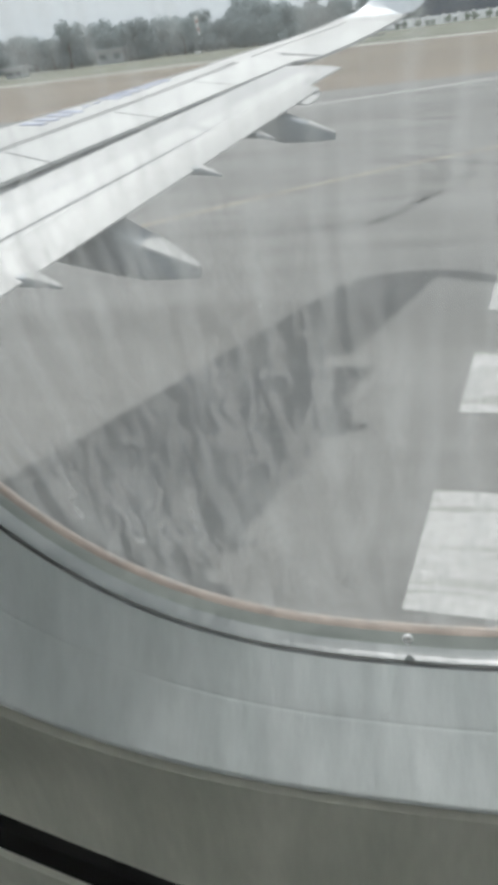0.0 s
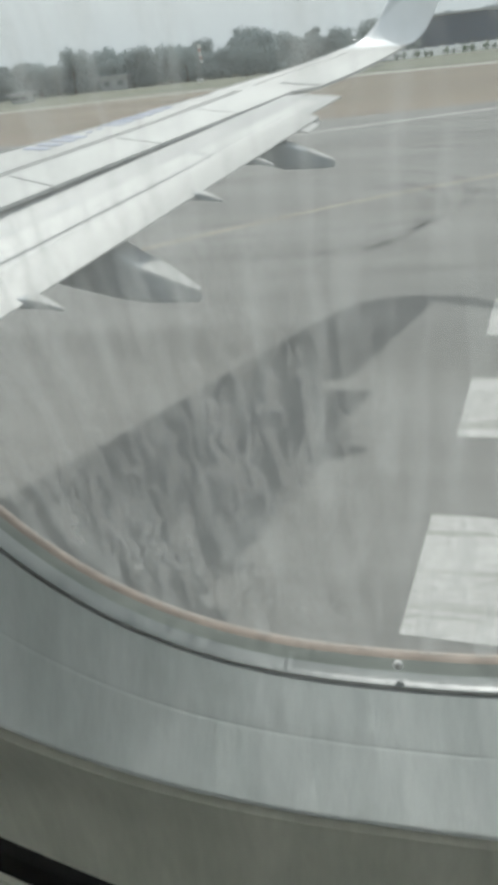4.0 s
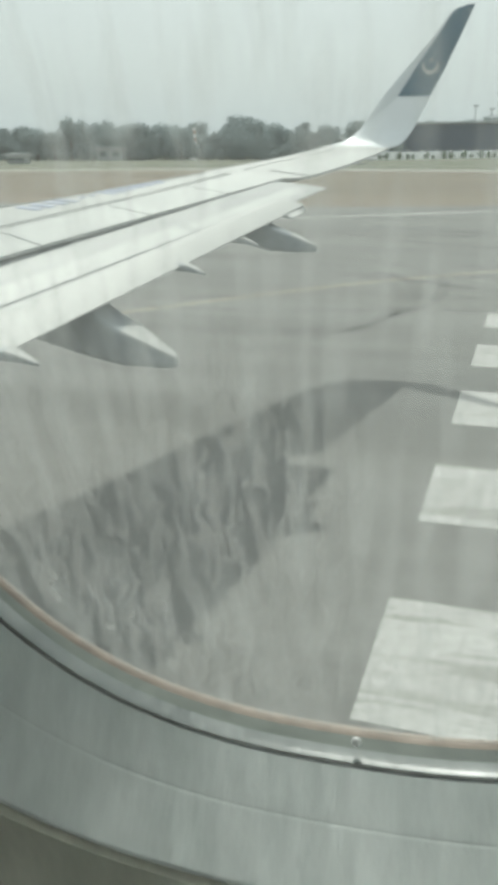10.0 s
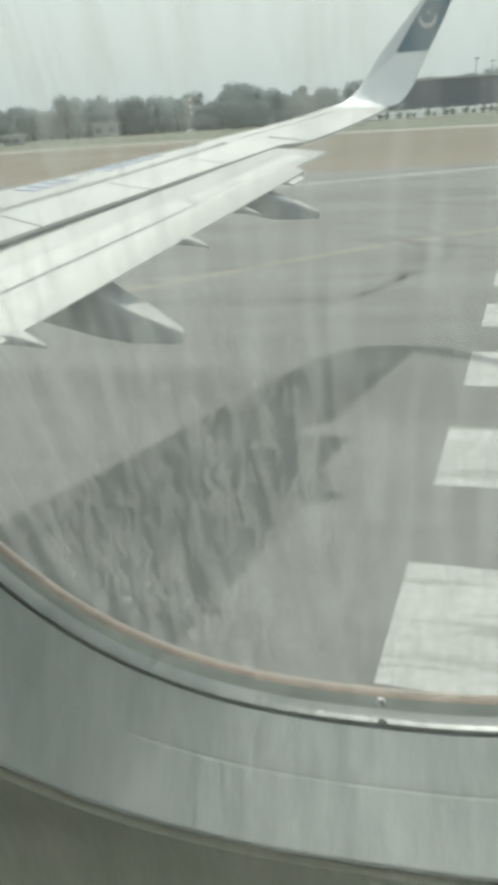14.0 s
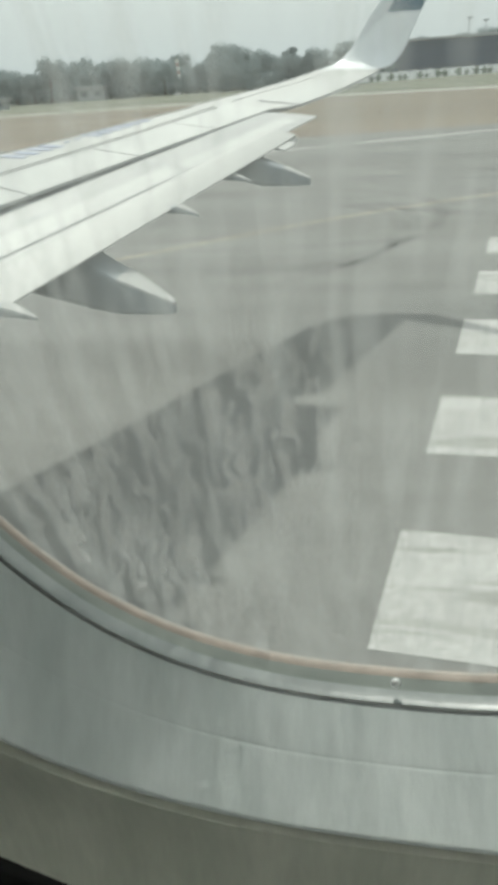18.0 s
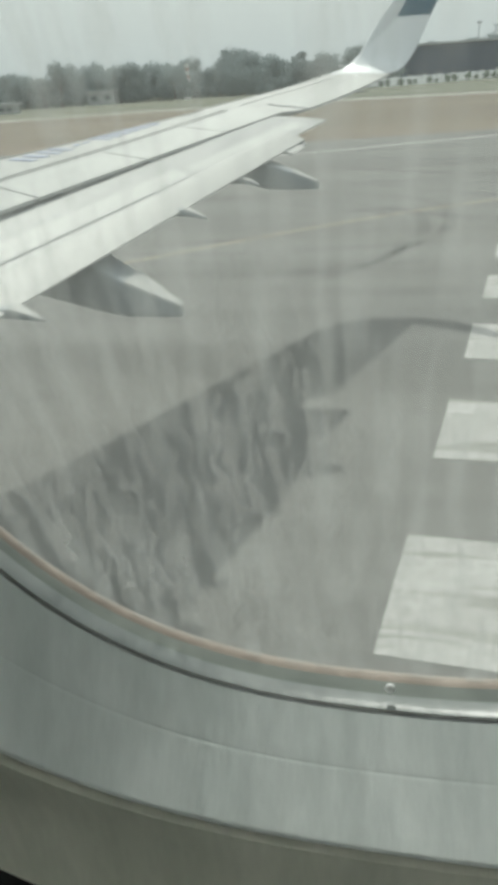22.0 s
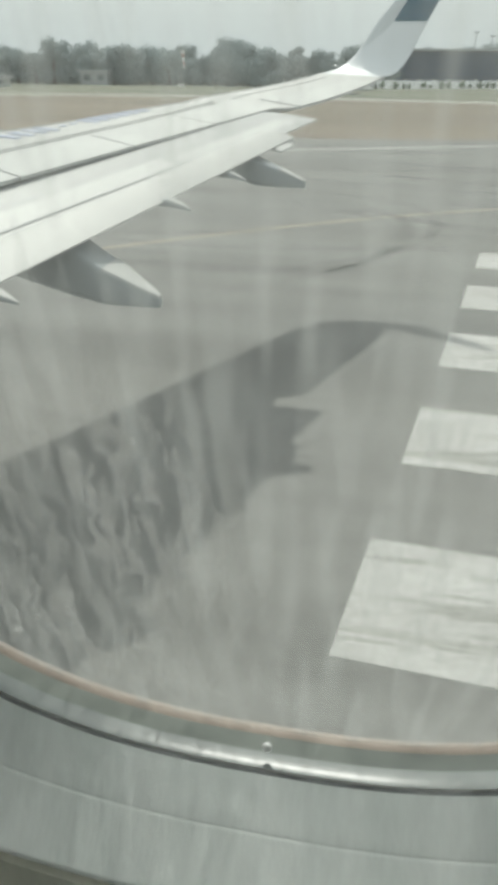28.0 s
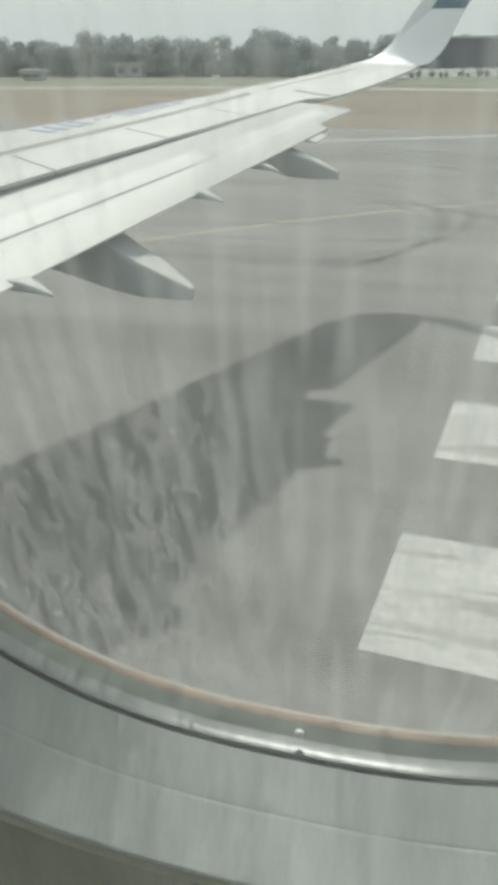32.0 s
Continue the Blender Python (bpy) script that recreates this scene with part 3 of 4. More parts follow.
flap_xs = [2.2, 4, 6, 8, 10, 12, 12.80]
wpart("flap", plate(flap_xs, flap_nose, flap_tail, 0.045, 0.10), M_WING_GREY, "light grey main flap run out behind the wing")
def flap_top(x, q):
    """A place on the main flap's top, q from nose to tail."""
    (ya, za), (yb, zb) = flap_nose(x), flap_tail(x)
    return Vector((x, lerp(ya, yb, q), lerp(za, zb, q) + 0.045 * hump(q) + 0.003))


def flap_patch(x0, x1, q0, q1, nx=14, ny=3):
    bm = bmesh.new()
    g = [[bm.verts.new(flap_top(lerp(x0, x1, i / nx), lerp(q0, q1, j / ny))) for j in range(ny + 1)] for i in range(nx + 1)]
    for i in range(nx):
        for j in range(ny):
            bm.faces.new((g[i][j], g[i + 1][j], g[i + 1][j + 1], g[i][j + 1]))
    return bm


wpart("flap_panel", flap_patch(3.0, 9.5, 0.56, 0.9), M_SPOILER, "white painted rear half of the flap")
wpart("flap_panel", flap_patch(9.62, 12.4, 0.62, 0.86), M_SPOILER, "white painted rear half of the flap")
for x0, x1, q0, q1 in ((5.2, 7.0, 0.50, 0.53), (7.35, 7.75, 0.49, 0.52), (9.5, 9.56, 0.50, 0.60), (6.9, 7.0, 0.22, 0.46)):
    wpart("flap_scuff", flap_patch(x0, x1, q0, q1, 3, 1), M_SCUFF)
wpart("rear_flap", plate([2.2, 4, 6, 8, 10, 11.3, 11.64], lambda x: (y_f(x) + 0.03, z_f(x) - 0.028), lambda x: (y_t(x), z_t(x)), 0.02, 0.05), M_WING, "white rear flap element")
wpart("flap_end_plate", loft([[(x, y_t(11.6) + 0.01, z_t(11.6) + 0.006), (x, y_t(11.6) + 0.01, z_t(11.6) - 0.075), (x, y_t(11.6) + 0.26, z_t(11.6) - 0.02), (x, y_t(11.6) + 0.34, z_t(11.6) + 0.09)] for x in (11.625, 11.655)]), M_WING, "white end plate of the rear flap", smooth=False)
bm = bmesh.new()
edges = []
for x in [lerp(2.2, 11.66, i / 40) for i in range(41)]:
    ya, yb = flap_nose(x)[0], flap_tail(x)[0]
    q = (ya - y_f(x) - 0.02) / (ya - yb)
    edges.append([bm.verts.new(flap_top(x, q + o) + Vector((0, 0, 0.004))) for o in (-0.009, 0.009)])
for (a, b), (c, d) in zip(edges, edges[1:]):
    bm.faces.new((a, b, d, c))
wpart("flap_joint", bm, M_SEAM)


# stepped tab at the rear flap's outer end
for x0, x1, back in ((11.02, 11.40, 0.10), (11.30, 11.62, 0.03)):
    wpart("flap_tab", loft([[(x, y_t(x) + 0.10, z_t(x) + 0.012), (x, y_t(x) - back, z_t(x) - 0.045), (x, y_t(x) - back, z_t(x) - 0.06), (x, y_t(x) + 0.10, z_t(x) - 0.03)] for x in (x0, x1)]), M_WING, "small stepped tab of the rear flap", smooth=False)


# flap track fairings
def canoe(x, spine, n=12, e=0.6):
    """spine: rows of y, top z, bottom z, half width; e: how boxy the section is."""
    rings = []
    for y, zt, zb, hw in spine:
        zc, hz = (zt + zb) / 2, (zt - zb) / 2
        rings.append([(x + hw * math.copysign(abs(math.cos(a)) ** e, math.cos(a)), y, zc + hz * math.copysign(abs(math.sin(a)) ** e, math.sin(a))) for a in [2 * math.pi * i / n for i in range(n)]])
    return loft(rings)


def fairing(x, spine):
    """A canoe below the flap with a flat-topped pointed tail, its sunlit top painted white."""
    f = wpart("flap_fairing", canoe(x, spine, 28, 0.30), M_FAIRING_SHADED, "grey canoe-shaped flap track fairing")
    y, zt, zb, hw = spine[5]
    wpart("joint", canoe(x, [(y + 0.010, zt + 0.003, zb - 0.003, hw + 0.003), (y - 0.010, zt + 0.002, zb - 0.003, hw + 0.003)], 28, 0.30), M_SEAM, "", f)
    # white plate over the tail paints the sun falling on its top
    rows = []
    for y, zt, zb, hw in spine[:4]:
        rows.append([(x - hw, y, zt - 0.012), (x - hw * 0.94, y, zt + 0.006), (x + hw * 0.94, y, zt + 0.006), (x + hw, y, zt - 0.012)])
    wpart("lit_tail_top", loft(rows), M_WING, "sunlit top of the fairing's tail, painted white", f, smooth=False)


fairing(7.5, [(1.885, 2.71, 2.63, 0.03), (1.90, 2.73, 2.62, 0.05), (2.10, 2.85, 2.635, 0.13), (2.33, 2.985, 2.66, 0.215), (2.60, 3.17, 2.71, 0.22), (3.0, 3.30, 2.82, 0.22),
              (3.6, 3.38, 2.98, 0.20), (4.2, 3.42, 3.15, 0.14), (4.6, 3.42, 3.35, 0.04)])
fairing(10.8, [(1.005, 3.27, 3.21, 0.025), (1.02, 3.285, 3.20, 0.04), (1.16, 3.345, 3.20, 0.085), (1.32, 3.42, 3.205, 0.13), (1.60, 3.535, 3.22, 0.17), (1.95, 3.62, 3.32, 0.18),
               (2.5, 3.68, 3.45, 0.15), (3.0, 3.71, 3.58, 0.10), (3.4, 3.72, 3.68, 0.03)])


def spike(x, y, z, k):
    """The small pointed fairing of a flap hinge."""
    rows = [(y, z + 0.004, z - 0.010, 0.008), (y + 0.10 * k, z + 0.055 * k, z + 0.015 * k, 0.05), (y + 0.21 * k, z + 0.10 * k, z + 0.030 * k, 0.085), (y + 0.5 * k, z + 0.13 * k, z + 0.05 * k, 0.07), (y + 0.76 * k, z + 0.19 * k, z + 0.09 * k, 0.04)]
    f = wpart("hinge_fairing", canoe(x, rows, 20, 0.35), M_FAIRING_SHADED, "small grey pointed flap hinge fairing")
    # the spike's sunlit top, also put on as a white plate
    cap = [[(x - hw, yy, zt - 0.01), (x - hw * 0.9, yy, zt + 0.005), (x + hw * 0.9, yy, zt + 0.005), (x + hw, yy, zt - 0.01)] for yy, zt, zb, hw in rows[:3]]
    wpart("lit_tail_top", loft(cap), M_WING, "sunlit top of the hinge fairing, painted white", f, smooth=False)


spike(8.6, 1.885, 3.27, 1.0)
spike(9.9, 1.58, 3.385, 0.9)
spike(6.2, 2.536, 2.998, 1.1)

# winglet
WL = [(16.9, 1.63, 0.27, 4.375), (17.05, 1.47, 0.14, 4.405), (17.2, 1.28, 0.04, 4.465), (17.33, 1.06, -0.07, 4.58), (17.42, 0.88, -0.175, 4.74), (17.49, 0.72, -0.29, 4.98), (17.56, 0.53, -0.43, 5.28),
      (17.63, 0.085, -0.69, 5.80), (17.69, -0.43, -0.935, 6.38), (17.73, -0.655, -1.07, 6.70), (17.745, -0.735, -1.105, 6.79), (17.75, -0.83, -1.13, 6.85), (17.76, -1.03, -1.15, 6.895)]


def blade(rows, n=10):
    """The curved-up tip, its thickness square to its own run."""
    rings = []
    for i, (x, yl, yt, z) in enumerate(rows):
        p, q = rows[max(i - 1, 0)], rows[min(i + 1, len(rows) - 1)]
        t = Vector((q[0] - p[0], q[3] - p[3])).normalized()
        th = 0.05 * max(0.12, yl - yt)
        a, b = [], []
        for k in range(n + 1):
            s = (k / n) ** 1.4
            y = lerp(yl, yt, s)
            o = th * hump(s) + 0.004
            if i < 3:
                yr = lerp(rows[0][1], rows[0][2], s)
                o = lerp(wz(rows[0][0], yr) + 0.003 - rows[0][3], o, i / 3)
            a.append((x - t.y * o, y, z + t.x * o))
            b.append((x + t.y * o, y, z - t.x * o))
        rings.append(a + b[::-1][:-1])
    return loft(rings)


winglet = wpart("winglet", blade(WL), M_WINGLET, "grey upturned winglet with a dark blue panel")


def wl_at(z):
    zs = [r[3] for r in WL]
    return tuple(float(np.interp(z, zs, [r[k] for r in WL])) for k in (0, 1, 2)) + (z,)


def inner_face(z, s, off=0.006):
    """A place on the winglet's inboard face, s from leading to trailing edge."""
    x, yl, yt, _ = wl_at(z)
    return Vector((x - 0.05 * max(0.12, yl - yt) * hump(s) - 0.004 - off, lerp(yl, yt, s), z))


def decal(fn, nu, nv):
    bm = bmesh.new()
    g = [[bm.verts.new(fn(i / nu, j / nv)) for j in range(nv + 1)] for i in range(nu + 1)]
    h = [[bm.verts.new(v.co + Vector((0.004, 0, 0))) for v in r] for r in g]
    for q in (g, h):
        for i in range(nu):
            for j in range(nv):
                bm.faces.new((q[i][j], q[i + 1][j], q[i + 1][j + 1], q[i][j + 1]))
    return bm


def blue_front(u):
    return lerp(0.33, 0.06, u)


wpart("leading_edge_strip", decal(lambda u, v: inner_face(lerp(4.80, 6.80, u), lerp(0.03, 0.03 + min(0.33, 4 * u * 0.33, lerp(0.39, 0.04, u)), v), 0.003), 40, 5), M_WINGLET_EDGE, "grey leading edge strip of the winglet", winglet)
wpart("blue_panel", decal(lambda u, v: inner_face(lerp(5.31, 6.885, u), lerp(blue_front(u), 0.985, v)), 24, 8), M_BLUE, "dark blue painted panel", winglet)


def on_face(dy, dz, cy=-0.395, cz=5.855, off=0.011):
    z = cz + dz
    x, yl, yt, _ = wl_at(z)
    s = (yl - (cy + dy)) / (yl - yt)
    return inner_face(z, min(0.97, max(0.05, s)), off)


bm = bmesh.new()
pts = []
for i in range(25):
    a = radians(-195 + 210 * i / 24)
    pts.append(((0.165 * math.cos(a), 0.165 * math.sin(a)), (0.128 * math.cos(a), 0.128 * math.sin(a) + 0.042)))
va = [(bm.verts.new(on_face(*p)), bm.verts.new(on_face(*q))) for p, q in pts]
for (a, b), (c, d) in zip(va, va[1:]):
    bm.faces.new((a, b, d, c))
wpart("crescent", bm, M_WING, "white crescent emblem", winglet)
bm = bmesh.new()
ring = [bm.verts.new(on_face((0.045 if i % 2 == 0 else 0.019) * math.sin(math.pi * i / 5) - 0.01, 0.10 + (0.045 if i % 2 == 0 else 0.019) * math.cos(math.pi * i / 5))) for i in range(10)]
bm.faces.new(ring)
wpart("star", bm, M_WING, "small white star emblem", winglet)

# static dischargers
for x in (14.97, 15.45, 15.92):
    bm = bmesh.new()
    bmesh.ops.create_cone(bm, cap_ends=True, segments=6, radius1=0.012, radius2=0.006, depth=0.22)
    bm.transform(pose(x, y_sp(x) - 0.25, z_te(x) + 0.005, 90, 0, 12))
    wpart("static_discharger", bm, M_SEAM)
# navigation light at the tip
bm = bmesh.new()
bmesh.ops.create_uvsphere(bm, u_segments=12, v_segments=8, radius=0.045)
bm.transform(pose(17.25, 1.24, 4.53) @ Matrix.Diagonal((1, 1.8, 0.8, 1)))
wpart("navigation_light", bm, M_LIP)

# registration on the wing's top as plain bars
def reg_line(x):
    return 4.27 - 0.30 * (x - 9.5)


for k, (x, wd) in enumerate([(9.22, 0.34), (9.66, 0.32), (10.15, 0.32), (10.62, 0.32), (11.02, 0.36), (11.46, 0.36)]):
    hgt = 0.17 if k != 2 else 0.025
    for q0, q1 in ((0.0, 0.3), (0.62, 0.92)):
        wpart("lettering_bar", patch(x + wd * q0, x + wd * q1, lambda q: reg_line(q) + hgt, lambda q: reg_line(q) - hgt, 0.010, 0.012, 2, 4, 0.3), M_REG)

# ---- cabin ----
TL = radians(12.84)
WIN = Matrix(((0, -math.sin(TL), math.cos(TL), 1.8431), (1, 0, 0, 0.0064), (0, math.cos(TL), math.sin(TL), 4.2685 - SINK), (0, 0, 0, 1)))
NA = 112


def outline(a, b, bottom, top, n=2.5):
    """A window outline: a rounded foot, straight flanks, a rounded head. Returns (u, v) rows."""
    out = []
    for i in range(NA):
        th = 2 * math.pi * i / NA
        c, s = math.cos(th), math.sin(th)
        u = a * math.copysign(abs(c) ** (2 / n), c)
        v = b * math.copysign(abs(s) ** (2 / n), s)
        out.append((u, v + bottom + b if s <= 0 else v + top - b))
    return out


def groove(off, z):
    """The pane's outline, drawn in by off."""
    return [(u, v, z) for u, v in outline(0.19 - off, 0.24 - off, -0.0223 + off, 0.4577 - off)]


def reveal_ring(off, z):
    return [(u, v, z) for u, v in outline(0.235 - off, 0.28 - off, -0.0505 + off, 0.5095 - off)]


def mixed(a, b, s, z):
    return [(lerp(p[0], q[0], s), lerp(p[1], q[1], s), z) for p, q in zip(a, b)]


def rect_ring(hu, v0, v1, z):
    """The outline of a panel, point for point with the window's outline."""
    out = []
    vc = 0.23
    for u, v in outline(0.235, 0.28, -0.0505, 0.5095):
        du, dv = u, v - vc
        k = min(hu / abs(du) if abs(du) > 1e-9 else 1e9, ((v1 - vc) / dv) if dv > 1e-9 else ((v0 - vc) / dv if dv < -1e-9 else 1e9))
        out.append((du * k, vc + dv * k, z))
    for cu, cv in ((hu, v0), (hu, v1), (-hu, v0), (-hu, v1)):
        i = min(range(NA), key=lambda i: (out[i][0] - cu) ** 2 + (out[i][1] - cv) ** 2)
        out[i] = (cu, cv, z)
    return out


def lean(ring):
    """The lining swells into the cabin below the window."""
    return [(u, v, z - 0.36 * max(0.0, -0.06 - v)) for u, v, z in ring]


D2 = -0.0466
window = thing("window_1", "oval airliner cabin window with dusty pane and grey reveal", "window", kind="structure", m=WIN)
outer = rect_ring(0.2667, -0.42, 0.60, D2 - 0.001)
inner = reveal_ring(-0.0062, D2 - 0.001)
bm = loft([lean(mixed(outer, inner, k / 20, D2 - 0.001)) for k in range(20)] + [reveal_ring(-0.0062, D2 - 0.001), reveal_ring(-0.0056, D2 - 0.0008), reveal_ring(-0.0053, D2 + 0.0002), reveal_ring(-0.005, D2 + 0.004)], caps=False)
part("sidewall_panel", bm, M_WALL, window, "olive-grey cabin sidewall lining")
bm = loft([reveal_ring(-0.005, D2 + 0.004), reveal_ring(-0.0048, D2 + 0.012), reveal_ring(0.0004, D2 + 0.012)], caps=False)
part("joint", bm, M_GAP, window)
g0, r0 = groove(0, 0), reveal_ring(0, 0)
prof = [(0.0, D2 + 0.0035), (0.03, D2 + 0.0005), (0.07, D2 + 0.0012), (0.09, D2 * 0.955), (0.2, D2 * 0.825), (0.4, D2 * 0.612), (0.55, D2 * 0.456), (0.565, D2 * 0.4404), (0.572, D2 * 0.428), (0.58, D2 * 0.4225), (0.595, D2 * 0.4092), (0.7, D2 * 0.30), (0.85, D2 * 0.15), (0.95, D2 * 0.05), (0.99, D2 * 0.01), (1.0, 0.0)]
bm = loft([reveal_ring(0.0006, D2 + 0.012)] + [mixed(r0, g0, s, z) for s, z in prof] + [groove(-0.005, 0.0022)], caps=False)
part("reveal", bm, M_REVEAL, window, "pale grey moulded window reveal")
part("groove", loft([groove(-0.005, 0.0022), groove(-0.005, 0.0038), groove(-0.0040, 0.0038)], caps=False), M_GROOVE, window)
part("pane_edge", loft([groove(-0.0042, 0.0091), groove(-0.0028, 0.0050), groove(-0.0025, 0.0040), groove(-0.0020, 0.0035), groove(-0.0019, 0.0042), groove(-0.0027, 0.0075), groove(-0.0035, 0.0100), groove(-0.0046, 0.0126)], caps=False), M_LIP, window, "shiny rounded pane edge")
part("seal", loft([groove(-0.0043, 0.0120), groove(-0.0078, 0.0162), groove(-0.0124, 0.0212), groove(-0.0172, 0.0265)], caps=False), M_SEAL, window, "grey rubber window seal")
part("sealant_bead", loft([groove(-0.0172, 0.0265), groove(-0.0170, 0.0280), groove(-0.0178, 0.0305), groove(-0.0200, 0.0335), groove(-0.024, 0.0355), groove(-0.032, 0.036)], caps=False), M_SEALANT, window, "thin pinkish sealant bead")
inner_pane = part("inner_pane", loft([groove(-0.0042, 0.0116), groove(-0.0042, 0.0124)]), M_CLEAR, window, "clean thin inner pane", smooth=False)
pane = part("pane", loft([groove(-0.0176, 0.0300), groove(-0.0176, 0.0312)]), M_PANE, window, "dusty clear outer pane with wavy streaks", smooth=False)
inner_pane.visible_shadow = False
bm = bmesh.new()
bmesh.ops.create_uvsphere(bm, u_segments=20, v_segments=12, radius=0.0021)
bm.transform(pose(0, -0.0178, 0.0104) @ Matrix.Diagonal((1.05, 1.4, 0.8, 1)))
part("vent_plug", bm, M_PLUG, window, "bright round breather plug in the pane")
part("outer_skin", loft([groove(-0.032, 0.036), rect_ring(0.2667, -0.42, 0.60, 0.05)], caps=False), M_SKIN, window)
# more windows along the same wall
for k, i in enumerate((-3, -2, -1, 1, 2, 3)):
    w2 = copy_thing(window, WIN @ pose(0.5334 * i, 0, 0))
    w2.name = "window_%d" % (k + 2)

for i in range(-3, 4):
    w2 = copy_thing(window, pose(0, 0, 0, 0, 0, 180) @ WIN @ pose(0.5334 * i, 0, 0))
    w2.name = "window_%d" % (i + 11)
# black strip below the window
STRIP = ((0.2667, -0.0665), (0.23, -0.082), (0.198, -0.094), (0.161, -0.107), (0.113, -0.123), (0.06, -0.138), (0.0, -0.152), (-0.06, -0.164))
bm = loft([lean([(u, v + dy, z) for dy, z in ((0, D2), (-0.003, D2 - 0.005), (-0.020, D2 - 0.005), (-0.023, D2))]) for u, v in STRIP])
part("black_strip", bm, M_BLACK, window, "black strip across the sidewall below the window")
bm = loft([lean([(u, v + dy, z) for dy, z in ((-0.0232, D2), (-0.0235, D2 - 0.0065), (-0.0265, D2 - 0.0065), (-0.05, D2 - 0.004), (-0.05, D2))]) for u, v in STRIP])
part("lower_lining", bm, M_WALL, window, "pale-edged lower sidewall lining")

# cabin shell: one closed profile along the cabin
Y0, Y1 = -1.86, 1.873


def at_v(v, z):
    p = WIN @ Vector((0, v, z))
    return (p.x, p.z)


a_in, b_in = at_v(-0.42, D2 - 0.001 - 0.36 * 0.36), at_v(0.60, D2 - 0.001)


def strip(name, pts, material, label, category):
    bm = bmesh.new()
    rows = [[bm.verts.new((x, y, z)) for x, z in pts] for y in (Y0, Y1)]
    bmesh.ops.solidify(bm, geom=[bm.faces.new((rows[0][i], rows[0][i + 1], rows[1][i + 1], rows[1][i])) for i in range(len(pts) - 1)], thickness=0.03)
    return tagged(part(name, bm, material), label, category, kind="structure")


strip("wall_right", [a_in, (1.79, 3.6 - SINK), (1.80, 3.38 - SINK)], M_WALL, "olive-grey lower cabin wall lining below the windows", "wall")
strip("floor", [(1.84, 3.38 - SINK), (-1.84, 3.38 - SINK)], M_BOUNCE_FLOOR, "plain unseen cabin floor, near white to bounce light", "floor")
strip("ceiling", [b_in, (1.30, 5.22 - SINK), (0.8, 5.45 - SINK), (-0.8, 5.45 - SINK), (-1.30, 5.22 - SINK), (-b_in[0], b_in[1])], M_CABIN, "plain pale cabin ceiling lining", "ceiling")
strip("wall_left", [(-a_in[0], a_in[1]), (-1.79, 3.6 - SINK), (-1.80, 3.38 - SINK)], M_CABIN, "plain pale lower cabin wall lining", "wall")
for nm, y in (("wall_back", Y0 - 0.02), ("wall_front", Y1 + 0.02)):
    bm = box(-1.95, 1.95, y - 0.02, y + 0.02, 3.36 - SINK, 5.5 - SINK)
    tagged(part(nm, bm, M_CABIN), "plain cabin partition", "wall", kind="structure")

rings = []
for y in (1.95, 5.0, 8.0, 12.0):
    rings.append([(1.76 * math.cos(a), y, 4.05 - SINK + 1.95 * math.sin(a)) for a in [2 * math.pi * i / 40 for i in range(40)]])
tagged(part("fuselage", loft(rings), M_SKIN), "plain white aircraft fuselage ahead of the cabin", "fuselage", kind="structure")

# ---- distance ----
def leaf_cloud(bm, rng, centre, radii, count, size):
    for _ in range(count):
        d = Vector((rng.gauss(0, 0.5), rng.gauss(0, 0.5), rng.gauss(0, 0.5)))
        if d.length > 1.0:
            d.normalize()
        p = Vector(centre) + Vector((d.x * radii[0], d.y * radii[1], d.z * radii[2]))
        s = size * rng.uniform(0.6, 1.3)
        r = Euler((rng.uniform(0, 6.3), rng.uniform(0, 6.3), rng.uniform(0, 6.3))).to_matrix()
        q = [r @ Vector(c) * s + p for c in ((-0.6, 0, 0), (0, -0.35, 0.1), (0.6, 0, 0), (0, 0.35, 0.1))]
        bm.faces.new([bm.verts.new(c) for c in q])


